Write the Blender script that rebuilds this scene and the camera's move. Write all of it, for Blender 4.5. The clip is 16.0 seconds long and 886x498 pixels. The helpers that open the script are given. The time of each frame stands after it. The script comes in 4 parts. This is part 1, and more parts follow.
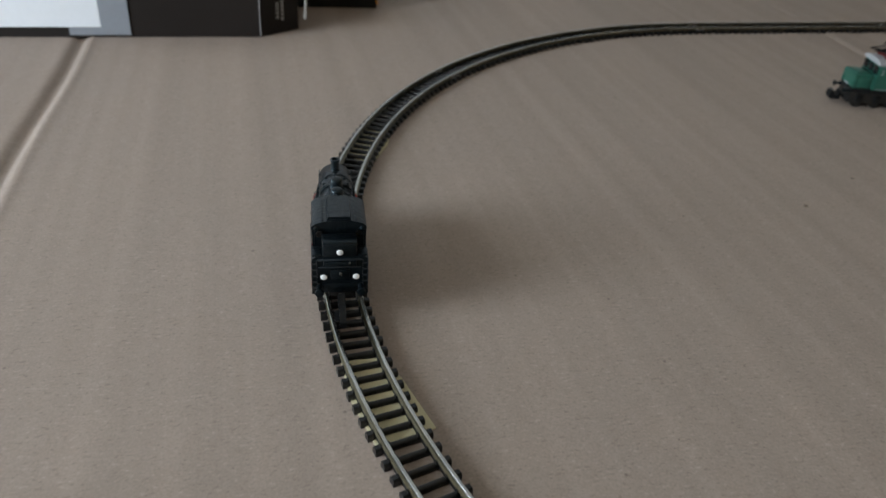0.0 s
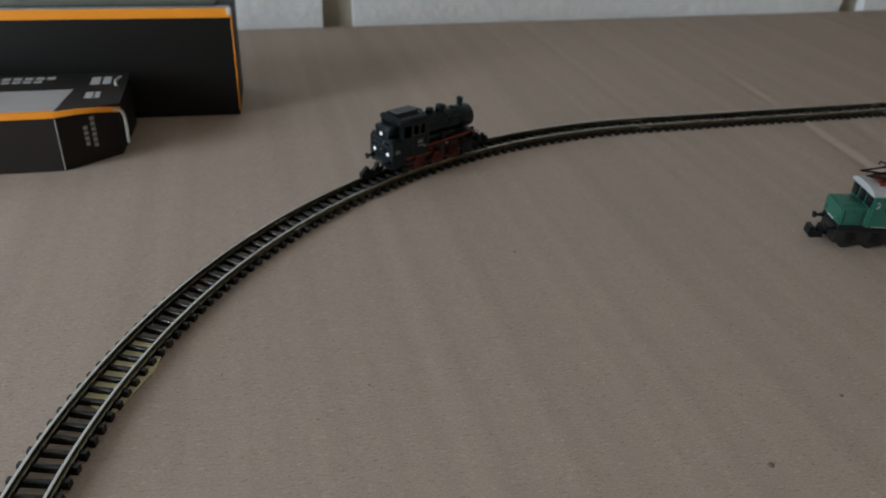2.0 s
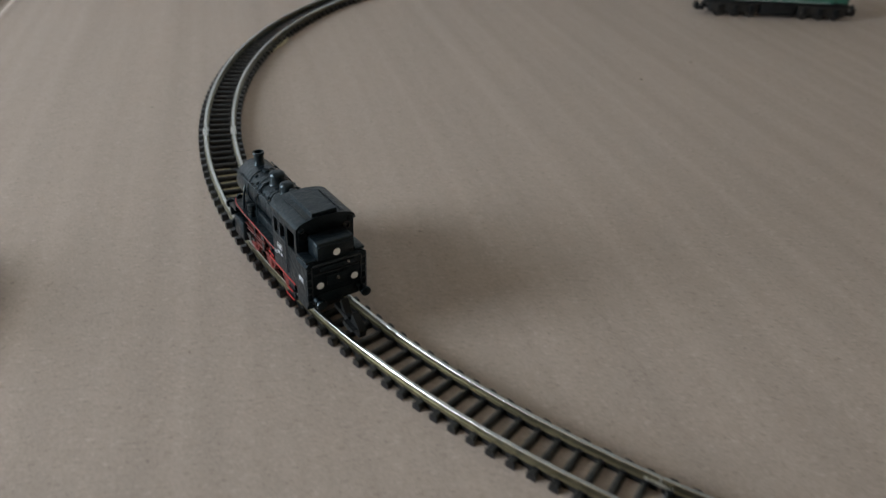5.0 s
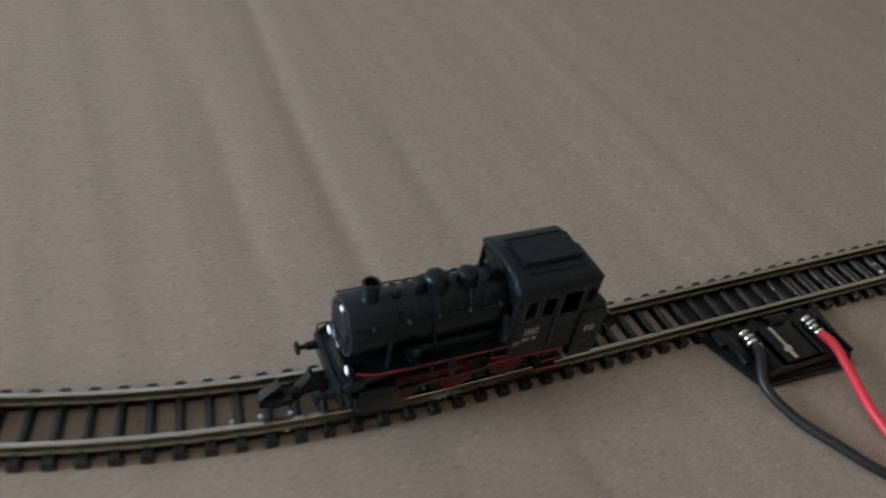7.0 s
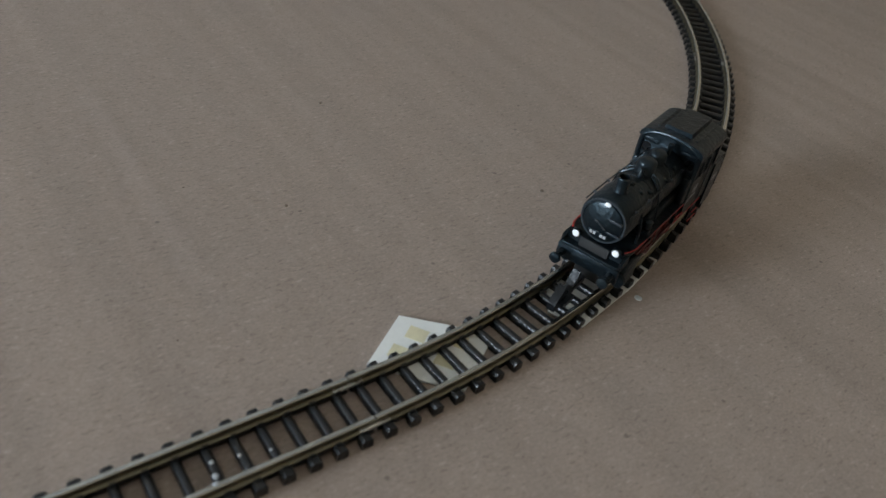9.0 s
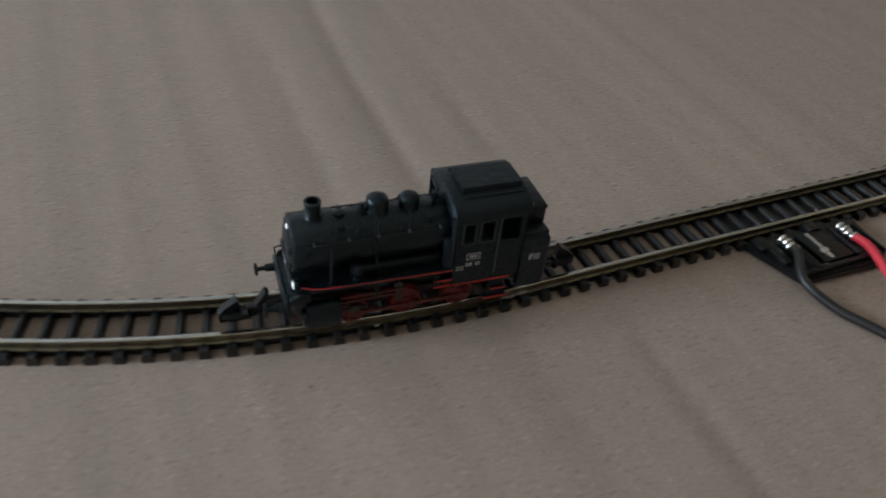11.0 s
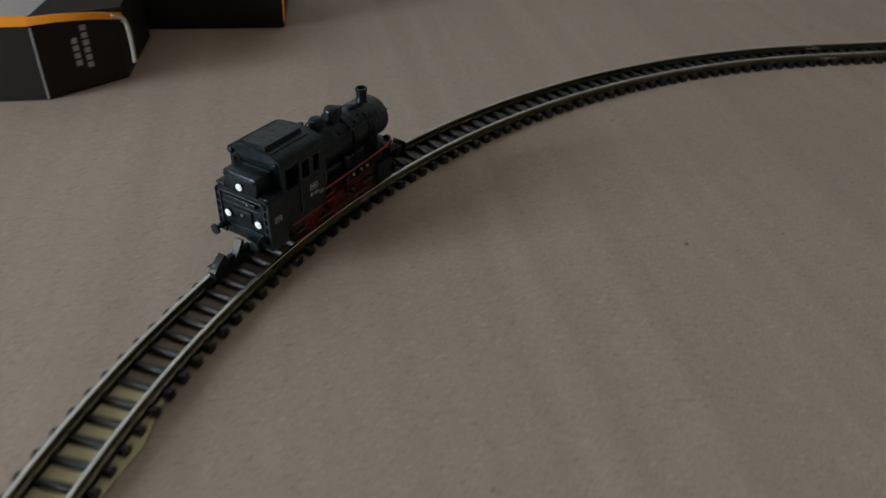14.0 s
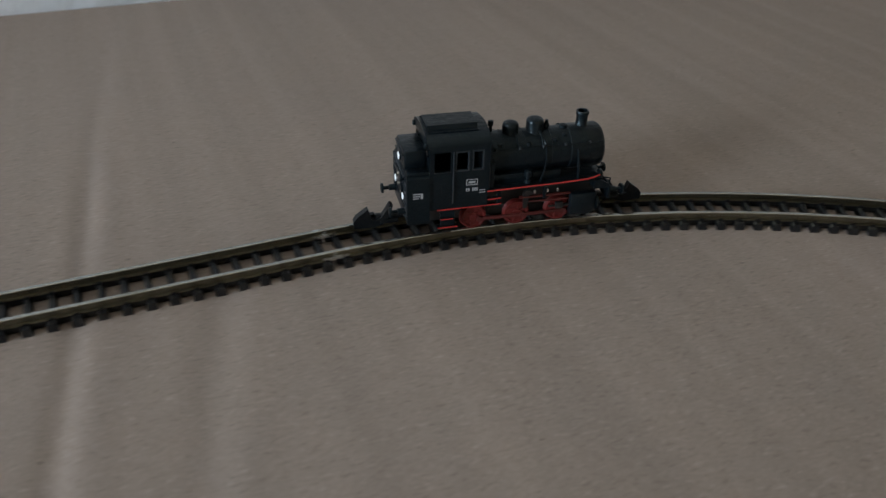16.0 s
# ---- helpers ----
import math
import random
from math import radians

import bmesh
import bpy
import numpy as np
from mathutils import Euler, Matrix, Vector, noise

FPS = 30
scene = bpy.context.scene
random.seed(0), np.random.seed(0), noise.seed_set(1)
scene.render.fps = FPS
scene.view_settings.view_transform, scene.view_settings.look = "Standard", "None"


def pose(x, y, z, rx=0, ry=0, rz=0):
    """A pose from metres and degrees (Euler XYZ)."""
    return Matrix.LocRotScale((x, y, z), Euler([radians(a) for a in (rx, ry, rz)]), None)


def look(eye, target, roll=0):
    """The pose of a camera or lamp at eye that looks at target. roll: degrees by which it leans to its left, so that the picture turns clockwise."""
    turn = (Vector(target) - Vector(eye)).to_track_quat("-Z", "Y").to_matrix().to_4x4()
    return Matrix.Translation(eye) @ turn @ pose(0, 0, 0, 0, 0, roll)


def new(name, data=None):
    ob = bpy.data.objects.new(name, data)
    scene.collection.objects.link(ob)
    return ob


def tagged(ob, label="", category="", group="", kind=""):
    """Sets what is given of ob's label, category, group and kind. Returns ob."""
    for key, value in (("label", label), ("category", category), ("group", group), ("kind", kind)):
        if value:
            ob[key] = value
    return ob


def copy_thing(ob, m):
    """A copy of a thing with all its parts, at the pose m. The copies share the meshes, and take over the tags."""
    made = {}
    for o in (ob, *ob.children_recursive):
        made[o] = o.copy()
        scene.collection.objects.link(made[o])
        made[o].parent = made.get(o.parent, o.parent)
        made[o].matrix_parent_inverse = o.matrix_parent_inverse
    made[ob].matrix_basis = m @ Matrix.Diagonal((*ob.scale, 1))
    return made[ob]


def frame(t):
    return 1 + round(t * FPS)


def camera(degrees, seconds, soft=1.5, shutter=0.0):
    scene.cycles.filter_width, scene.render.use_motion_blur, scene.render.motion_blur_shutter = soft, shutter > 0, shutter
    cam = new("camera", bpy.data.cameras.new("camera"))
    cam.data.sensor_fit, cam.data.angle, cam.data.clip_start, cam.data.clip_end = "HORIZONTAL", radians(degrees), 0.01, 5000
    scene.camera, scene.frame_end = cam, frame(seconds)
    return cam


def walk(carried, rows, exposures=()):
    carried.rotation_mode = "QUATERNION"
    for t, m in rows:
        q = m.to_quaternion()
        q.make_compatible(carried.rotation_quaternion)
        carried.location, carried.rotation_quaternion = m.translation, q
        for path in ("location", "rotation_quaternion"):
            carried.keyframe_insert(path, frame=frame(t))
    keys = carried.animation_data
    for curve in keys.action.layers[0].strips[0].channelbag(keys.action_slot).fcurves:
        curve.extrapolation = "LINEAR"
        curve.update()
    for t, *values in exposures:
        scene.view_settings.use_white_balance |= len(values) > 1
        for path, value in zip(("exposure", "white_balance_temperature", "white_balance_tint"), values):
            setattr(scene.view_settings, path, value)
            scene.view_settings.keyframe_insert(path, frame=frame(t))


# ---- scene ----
cam = camera(59.33, 16.0, soft=1.35, shutter=0.15)
PATH = [  # seconds, eye x y z and the way x y z in metres, roll
    (0.00, -0.2674, -0.1397, 0.1031, 0.2305, 0.8151, -0.5314, 4.36),
    (0.50, -0.2587, -0.1080, 0.1033, 0.2222, 0.8247, -0.5200, 3.66),
    (1.00, -0.2396, -0.0807, 0.0991, 0.2228, 0.8278, -0.5149, 3.45),
    (1.50, -0.2157, -0.0666, 0.1044, 0.2177, 0.8336, -0.5077, 2.29),
    (2.00, -0.2013, -0.0609, 0.1073, 0.2265, 0.8362, -0.4995, 2.07),
    (2.50, -0.1960, -0.0586, 0.1080, 0.2309, 0.8364, -0.4971, 2.14),
    (3.00, -0.2110, -0.0614, 0.1069, 0.2284, 0.8345, -0.5015, 2.42),
    (3.50, -0.2353, -0.0972, 0.1089, 0.2223, 0.8300, -0.5116, 2.67),
    (4.00, -0.2496, -0.1304, 0.0983, 0.2135, 0.8233, -0.5259, 2.72),
    (4.50, -0.2551, -0.1621, 0.0979, 0.2171, 0.8169, -0.5343, 2.79),
    (4.70, -0.2523, -0.1705, 0.0889, 0.2239, 0.8202, -0.5264, 2.77),
    (5.12, -0.2385, -0.2162, 0.0886, 0.2404, 0.8080, -0.5379, 3.37),
    (5.54, -0.2181, -0.2403, 0.0877, 0.2777, 0.7771, -0.5648, 4.81),
    (5.96, -0.1915, -0.2509, 0.0867, 0.3183, 0.7370, -0.5962, 6.53),
    (6.38, -0.1568, -0.2557, 0.0858, 0.3489, 0.7012, -0.6218, 7.97),
    (6.80, -0.1108, -0.2607, 0.0855, 0.3607, 0.6856, -0.6324, 8.57),
    (7.00, -0.0937, -0.2558, 0.0850, 0.3920, 0.6565, -0.6445, 11.07),
    (7.50, -0.0376, -0.2513, 0.0831, 0.4096, 0.6344, -0.6555, 9.47),
    (8.00, -0.0002, -0.2457, 0.0805, 0.4547, 0.6150, -0.6442, 10.32),
    (8.50, 0.0095, -0.2478, 0.0806, 0.4870, 0.6043, -0.6306, 10.26),
    (9.00, 0.0181, -0.2498, 0.0816, 0.5060, 0.5967, -0.6228, 9.81),
    (9.50, 0.0127, -0.2531, 0.0834, 0.4978, 0.5921, -0.6337, 10.29),
    (10.00, -0.0171, -0.2600, 0.0829, 0.4605, 0.6134, -0.6416, 8.86),
    (10.20, -0.0287, -0.2614, 0.0854, 0.4453, 0.6102, -0.6552, 10.20),
    (10.62, -0.0704, -0.2646, 0.0845, 0.4179, 0.6331, -0.6516, 8.96),
    (11.04, -0.1083, -0.2709, 0.0822, 0.3479, 0.6824, -0.6429, 5.99),
    (11.46, -0.1440, -0.2643, 0.0796, 0.2567, 0.7309, -0.6324, 2.44),
    (11.88, -0.1759, -0.2397, 0.0773, 0.1750, 0.7620, -0.6235, -0.52),
    (12.30, -0.2047, -0.2000, 0.0764, 0.1396, 0.7723, -0.6198, -1.77),
    (12.50, -0.2107, -0.1775, 0.0836, 0.1039, 0.7534, -0.6493, -3.40),
    (13.00, -0.2358, -0.1066, 0.0957, 0.1922, 0.7587, -0.6225, 5.57),
    (13.50, -0.2340, -0.0557, 0.0812, 0.1725, 0.7966, -0.5794, 3.11),
    (14.00, -0.2022, 0.0066, 0.0819, 0.1685, 0.7949, -0.5828, 2.31),
    (14.50, -0.1594, 0.0529, 0.0756, 0.2015, 0.8012, -0.5635, 2.39),
    (15.00, -0.1069, 0.0780, 0.0760, 0.2384, 0.7802, -0.5783, 2.53),
    (15.50, -0.0320, 0.0844, 0.0763, 0.2403, 0.7885, -0.5661, 0.47),
    (16.00, 0.0285, 0.0840, 0.0760, 0.3297, 0.7654, -0.5527, 1.15),
]
# the engine's way along the track, in metres from the west end of the north straight
RUN = [(0.00, -0.2923), (0.50, -0.2305), (1.00, -0.1725), (1.50, -0.1276), (2.00, -0.0925), (2.50, -0.0711), (3.00, -0.1171), (3.50, -0.1795), (4.00, -0.2402), (4.50, -0.3092), (4.70, -0.3377), (5.12, -0.3936), (5.54, -0.4438), (5.96, -0.4912), (6.38, -0.5387), (6.80, -0.5892), (7.00, -0.6145), (7.50, -0.6723), (8.00, -0.7209), (8.50, -0.7544), (9.00, -0.7819), (9.50, -0.7563), (10.00, -0.7183), (10.20, -0.6962), (10.62, -0.6469), (11.04, -0.5908), (11.46, -0.5313), (11.88, -0.4716), (12.30, -0.4152), (12.50, -0.3896), (13.00, -0.3078), (13.50, -0.2411), (14.00, -0.1624), (14.50, -0.0889), (15.00, -0.0141), (15.50, 0.0627), (16.00, 0.1424)]
# the engine's slack between the rails, in degrees from the track's own heading
YAW = [(0.0, -1.0), (4.7, -1.2), (7.0, 0.0), (8.5, 1.0), (10.0, 0.5), (12.3, -0.5), (13.0, -1.0), (14.0, -0.5), (16.0, 0.0)]
walk(cam, [(t, look((x, y, z), (x + a, y + b, z + c), roll)) for t, x, y, z, a, b, c, roll in PATH],
     exposures=[(0.0, -0.15, 6760, 15.0), (1.0, -0.22, 6810, 15.0), (2.5, -0.24, 6910, 15.0), (3.5, -0.20, 6960, 15.0), (4.5, -0.03, 6860, 15.0),
                (7.0, 0.24, 6560, 15.5), (7.5, 0.33, 6510, 15.0), (9.0, 0.35, 6410, 15.0), (10.2, 0.25, 6410, 15.0), (12.3, -0.11, 6710, 15.0),
                (13.5, -0.20, 6810, 14.0), (14.0, -0.38, 7060, 15.0), (14.5, -0.03, 6860, 15.0), (15.0, -0.06, 6760, 15.0), (15.5, 0.03, 6660, 15.0), (16.0, 0.15, 6460, 15.0)])
cam.data.dof.use_dof = True
cam.data.dof.focus_distance = 0.145
cam.data.dof.aperture_fstop = 32.0

# ---- world and light: one window in the west wall ----
world = bpy.data.worlds.new("world")
scene.world = world
world.use_nodes = True
wn = world.node_tree
sky = wn.nodes.new("ShaderNodeTexSky")
sky.sky_type = "NISHITA"
sky.sun_disc = False
sky.sun_elevation, sky.sun_rotation = radians(35), radians(90)
wn.links.new(sky.outputs[0], wn.nodes["Background"].inputs[0])
wn.nodes["Background"].inputs[1].default_value = 0.1
WIN = (-0.85, -0.47, 0.30, 0.02, 0.40)   # wall x, south, north, sill, head
lamp_data = bpy.data.lights.new("window_light", "AREA")
lamp_data.shape, lamp_data.size, lamp_data.size_y = "RECTANGLE", WIN[4] - WIN[3] - 0.08, WIN[2] - WIN[1] - 0.08
lamp_data.energy, lamp_data.color = 16.4, (0.75, 0.90, 1.0)
lamp = new("window_light", lamp_data)
lamp.matrix_world = look((WIN[0] - 0.02, (WIN[1] + WIN[2]) / 2, (WIN[3] + WIN[4]) / 2), (1.0, (WIN[1] + WIN[2]) / 2, (WIN[3] + WIN[4]) / 2))


# ---- materials ----
def mat(name, color, rough=0.6, metal=0.0, vary=0.15, scale=60.0, bump=0.0, bscale=400.0, spec=0.5, coat=0.0, bdist=0.0004):
    """Procedural surface: base colour with stains at two scales, and a fine relief. Scales in 1/m."""
    m = bpy.data.materials.new(name)
    m.use_nodes = True
    n, l = m.node_tree.nodes, m.node_tree.links
    b = n["Principled BSDF"]
    b.inputs["Roughness"].default_value, b.inputs["Metallic"].default_value = rough, metal
    b.inputs["Specular IOR Level"].default_value, b.inputs["Coat Weight"].default_value = spec, coat
    tc = n.new("ShaderNodeTexCoord")
    big, fine, mix, ramp = n.new("ShaderNodeTexNoise"), n.new("ShaderNodeTexNoise"), n.new("ShaderNodeMath"), n.new("ShaderNodeMix")
    for k, s in ((big, scale), (fine, scale * 12)):
        k.inputs["Scale"].default_value, k.inputs["Detail"].default_value = s, 4
        l.new(tc.outputs["Object"], k.inputs["Vector"])
    mix.operation = "MULTIPLY_ADD"
    mix.inputs[1].default_value = 0.45
    l.new(fine.outputs["Fac"], mix.inputs[0])
    half = n.new("ShaderNodeMath")
    half.operation, half.inputs[1].default_value = "MULTIPLY", 0.55
    l.new(big.outputs["Fac"], half.inputs[0])
    l.new(half.outputs[0], mix.inputs[2])
    ramp.data_type = "RGBA"
    ramp.inputs["A"].default_value = (*[c * (1 - vary * 1.6) for c in color], 1)
    ramp.inputs["B"].default_value = (*[min(1, c * (1 + vary * 1.6)) for c in color], 1)
    l.new(mix.outputs[0], ramp.inputs["Factor"])
    l.new(ramp.outputs["Result"], b.inputs["Base Color"])
    rr = n.new("ShaderNodeMapRange")
    rr.inputs["To Min"].default_value, rr.inputs["To Max"].default_value = max(0.03, rough - 0.12), min(1, rough + 0.12)
    l.new(mix.outputs[0], rr.inputs["Value"])
    l.new(rr.outputs[0], b.inputs["Roughness"])
    if bump:
        bt, bu = n.new("ShaderNodeTexNoise"), n.new("ShaderNodeBump")
        bt.inputs["Scale"].default_value, bt.inputs["Detail"].default_value = bscale, 5
        l.new(tc.outputs["Object"], bt.inputs["Vector"])
        bu.inputs["Strength"].default_value, bu.inputs["Distance"].default_value = bump, bdist
        l.new(bt.outputs["Fac"], bu.inputs["Height"])
        l.new(bu.outputs[0], b.inputs["Normal"])
    return m


def card_material():
    m = mat("kraft_cardboard", (0.317, 0.256, 0.217), 0.80, vary=0.05, scale=11, spec=0.22)
    n, l = m.node_tree.nodes, m.node_tree.links
    b, tc = n["Principled BSDF"], n.new("ShaderNodeTexCoord")
    src = b.inputs["Base Color"].links[0].from_socket
    # fibres: short flecks, lighter and darker than the board
    mp = n.new("ShaderNodeMapping")
    mp.inputs["Scale"].default_value = (0.7, 1.0, 1.0)
    l.new(tc.outputs["Object"], mp.inputs["Vector"])
    fib, mott = n.new("ShaderNodeTexNoise"), n.new("ShaderNodeTexNoise")
    fib.inputs["Scale"].default_value, fib.inputs["Detail"].default_value, fib.inputs["Roughness"].default_value = 2300, 3, 0.8
    mott.inputs["Scale"].default_value, mott.inputs["Detail"].default_value = 330, 5
    l.new(mp.outputs[0], fib.inputs["Vector"])
    l.new(mp.outputs[0], mott.inputs["Vector"])
    add = n.new("ShaderNodeMath")
    add.operation = "MULTIPLY_ADD"
    add.inputs[1].default_value = 0.2
    l.new(mott.outputs["Fac"], add.inputs[0])
    l.new(fib.outputs["Fac"], add.inputs[2])
    rng = n.new("ShaderNodeMapRange")
    rng.inputs["From Min"].default_value, rng.inputs["From Max"].default_value = 0.40, 0.76
    rng.inputs["To Min"].default_value, rng.inputs["To Max"].default_value = 0.865, 1.135
    l.new(add.outputs[0], rng.inputs["Value"])
    # faint ribs of the corrugation showing through the liner
    wm, wave = n.new("ShaderNodeMapping"), n.new("ShaderNodeTexNoise")
    wm.inputs["Scale"].default_value = (135, 1.6, 1)
    wave.inputs["Scale"].default_value, wave.inputs["Detail"].default_value = 1.0, 2
    l.new(tc.outputs["Object"], wm.inputs["Vector"])
    l.new(wm.outputs[0], wave.inputs["Vector"])
    wr = n.new("ShaderNodeMapRange")
    wr.inputs["From Min"].default_value, wr.inputs["From Max"].default_value = 0.3, 0.7
    wr.inputs["To Min"].default_value, wr.inputs["To Max"].default_value = 0.93, 1.07
    l.new(wave.outputs["Fac"], wr.inputs["Value"])
    mul = n.new("ShaderNodeMath")
    mul.operation = "MULTIPLY"
    l.new(rng.outputs[0], mul.inputs[0])
    l.new(wr.outputs[0], mul.inputs[1])
    # pale and dark fibre flecks
    fl, flr = n.new("ShaderNodeTexNoise"), n.new("ShaderNodeValToRGB")
    fl.inputs["Scale"].default_value, fl.inputs["Detail"].default_value = 620, 2
    flm = n.new("ShaderNodeMapping")
    flm.inputs["Scale"].default_value, flm.inputs["Rotation"].default_value = (1.0, 2.6, 1.0), (0, 0, 0.3)
    l.new(tc.outputs["Object"], flm.inputs["Vector"])
    l.new(flm.outputs[0], fl.inputs["Vector"])
    el = flr.color_ramp.elements
    el[0].position, el[0].color = 0.33, (0.82, 0.82, 0.82, 1)
    el[1].position, el[1].color = 0.39, (1, 1, 1, 1)
    for pos, c in ((0.62, 1.0), (0.69, 1.2)):
        k = el.new(pos)
        k.color = (c, c, c, 1)
    l.new(fl.outputs["Fac"], flr.inputs[0])
    mulf = n.new("ShaderNodeMath")
    mulf.operation = "MULTIPLY"
    l.new(mul.outputs[0], mulf.inputs[0])
    l.new(flr.outputs[0], mulf.inputs[1])
    mul = mulf
    # sparse dark specks
    vor, vr = n.new("ShaderNodeTexVoronoi"), n.new("ShaderNodeMapRange")
    vor.inputs["Scale"].default_value = 95
    l.new(tc.outputs["Object"], vor.inputs["Vector"])
    vr.inputs["From Min"].default_value, vr.inputs["From Max"].default_value = 0.020, 0.045
    vr.inputs["To Min"].default_value, vr.inputs["To Max"].default_value = 0.62, 1.0
    l.new(vor.outputs["Distance"], vr.inputs["Value"])
    mul2 = n.new("ShaderNodeMath")
    mul2.operation = "MULTIPLY"
    l.new(mul.outputs[0], mul2.inputs[0])
    l.new(vr.outputs[0], mul2.inputs[1])
    vm = n.new("ShaderNodeVectorMath")
    vm.operation = "SCALE"
    l.new(src, vm.inputs[0])
    l.new(mul2.outputs[0], vm.inputs["Scale"])
    l.new(vm.outputs[0], b.inputs["Base Color"])
    bu = n.new("ShaderNodeBump")
    bu.inputs["Strength"].default_value, bu.inputs["Distance"].default_value = 0.10, 0.0002
    l.new(add.outputs[0], bu.inputs["Height"])
    bw = n.new("ShaderNodeBump")
    bw.inputs["Strength"].default_value, bw.inputs["Distance"].default_value = 0.04, 0.0003
    l.new(wave.outputs["Fac"], bw.inputs["Height"])
    l.new(bu.outputs[0], bw.inputs["Normal"])
    l.new(bw.outputs[0], b.inputs["Normal"])
    return m


CARD = card_material()
CARD_EDGE = mat("cardboard_edge", (0.30, 0.22, 0.16), 0.9, vary=0.2, scale=200)
BLACK = mat("black_paint", (0.0028, 0.0046, 0.0062), 0.38, vary=0.3, scale=300, bump=0.5, bscale=1000, spec=0.30, coat=0.2)
BLACK.node_tree.nodes["Principled BSDF"].inputs["Coat Roughness"].default_value = 0.14
BLACK.node_tree.nodes["Principled BSDF"].inputs["Specular Tint"].default_value = (0.62, 0.88, 1.0, 1)
# lighter black: paints edge highlights and glints on small fittings
EDGE_GLINT = mat("black_edge_glints", (0.020, 0.027, 0.033), 0.33, vary=0.35, scale=500, bump=0.3, bscale=1200)
BLACK_PLASTIC = mat("black_plastic", (0.0055, 0.0064, 0.0072), 0.36, vary=0.3, scale=300, bump=0.3, bscale=1500, spec=0.28)
CHASSIS = mat("burnished_black_metal", (0.010, 0.0095, 0.009), 0.42, metal=0.0, vary=0.3, scale=400)
DARK_RED = mat("dark_red_paint", (0.07, 0.010, 0.008), 0.5, vary=0.3, scale=400)
RED = mat("red_plastic", (0.100, 0.009, 0.007), 0.45, vary=0.25, scale=400, bump=0.2, bscale=1500)
RED_LINE = mat("red_paint", (0.40, 0.025, 0.020), 0.5, vary=0.15, scale=400)
WHITE = mat("white_paint", (0.85, 0.86, 0.86), 0.35, vary=0.06, scale=600)
SILVER = mat("bright_steel", (0.62, 0.62, 0.60), 0.28, metal=1.0, vary=0.12, scale=500)
RAIL_TOP = mat("worn_rail_head", (0.50, 0.50, 0.47), 0.22, metal=1.0, vary=0.2, scale=120, bump=0.1, bscale=900)
RAIL = mat("tarnished_nickel_silver", (0.205, 0.185, 0.130), 0.36, metal=1.0, vary=0.30, scale=90, bump=0.15, bscale=900)
SLEEPER = mat("black_sleeper_plastic", (0.006, 0.0065, 0.007), 0.30, vary=0.35, scale=350, bump=0.4, bscale=1200, spec=0.5)
PAPER = mat("yellowed_paper", (0.58, 0.53, 0.34), 0.8, vary=0.18, scale=120)
PAPER_WHITE = mat("cream_paper", (0.78, 0.80, 0.78), 0.8, vary=0.07, scale=120)
STAIN = mat("yellow_glue_stain", (0.68, 0.64, 0.44), 0.6, vary=0.2, scale=300)
# pale colour of the drops that paint reflections on the sleepers
PALE_GLINT = mat("pale_glint", (0.42, 0.45, 0.47), 0.3, vary=0.1, scale=400)
BOX_BLACK = mat("printed_black_card", (0.007, 0.0068, 0.0068), 0.55, vary=0.25, scale=60, bump=0.15, bscale=600, spec=0.25)
BOX_BROWN = mat("printed_dark_brown_card", (0.014, 0.0105, 0.009), 0.55, vary=0.2, scale=60, bump=0.15, bscale=600, spec=0.25)
ORANGE = mat("printed_orange", (0.80, 0.27, 0.012), 0.5, vary=0.08, scale=90)
BOX_SILVER = mat("printed_silver_grey", (0.30, 0.30, 0.31), 0.42, vary=0.12, scale=40)
TAPE = mat("frosted_tape", (0.24, 0.26, 0.29), 0.35, vary=0.12, scale=70, bump=0.3, bscale=120)
LABEL_WHITE = mat("white_label", (0.72, 0.75, 0.79), 0.7, vary=0.05, scale=60)
PRINT = mat("pale_print", (0.34, 0.35, 0.36), 0.6, vary=0.1, scale=200)
RAW_EDGE = mat("raw_card_edge", (0.50, 0.49, 0.46), 0.85, vary=0.15, scale=200)
TRAY = mat("grey_plastic_tray", (0.10, 0.115, 0.105), 0.25, vary=0.3, scale=25, bump=0.4, bscale=60, coat=0.4)
GREEN = mat("green_loco_paint", (0.014, 0.088, 0.062), 0.38, vary=0.15, scale=250, bump=0.15, bscale=1500)
GREY_ROOF = mat("silver_roof_paint", (0.30, 0.31, 0.32), 0.5, vary=0.10, scale=200)
GLASS_DARK = mat("dark_window", (0.006, 0.007, 0.008), 0.12, vary=0.1, scale=100)
RED_WIRE = mat("red_wire", (0.58, 0.030, 0.048), 0.42, vary=0.08, scale=200)
BLACK_WIRE = mat("black_wire", (0.007, 0.007, 0.008), 0.45, vary=0.15, scale=200)
YELLOW = mat("pale_yellow_plastic", (0.72, 0.52, 0.16), 0.5, vary=0.06, scale=80)
BRICK = mat("white_painted_brick", (0.74, 0.77, 0.81), 0.75, vary=0.16, scale=30, bump=1.0, bscale=160, bdist=0.0012)
MORTAR = mat("dusty_mortar", (0.36, 0.32, 0.26), 0.95, vary=0.2, scale=60, bump=0.8, bscale=300)
# pale and warm so that unseen surfaces bounce fill into the shadows
PLASTER = mat("warm_bounce_plaster", (0.87, 0.76, 0.61), 0.9, vary=0.05, scale=3, bump=0.2, bscale=60)
# darker on purpose: dims the bounce from the south and east
DIM_PLASTER = mat("bounce_cut_ochre", (0.50, 0.41, 0.31), 0.9, vary=0.05, scale=3, bump=0.2, bscale=60)
CEILING = mat("cream_bounce_ceiling", (0.85, 0.80, 0.71), 0.9, vary=0.03, scale=3)
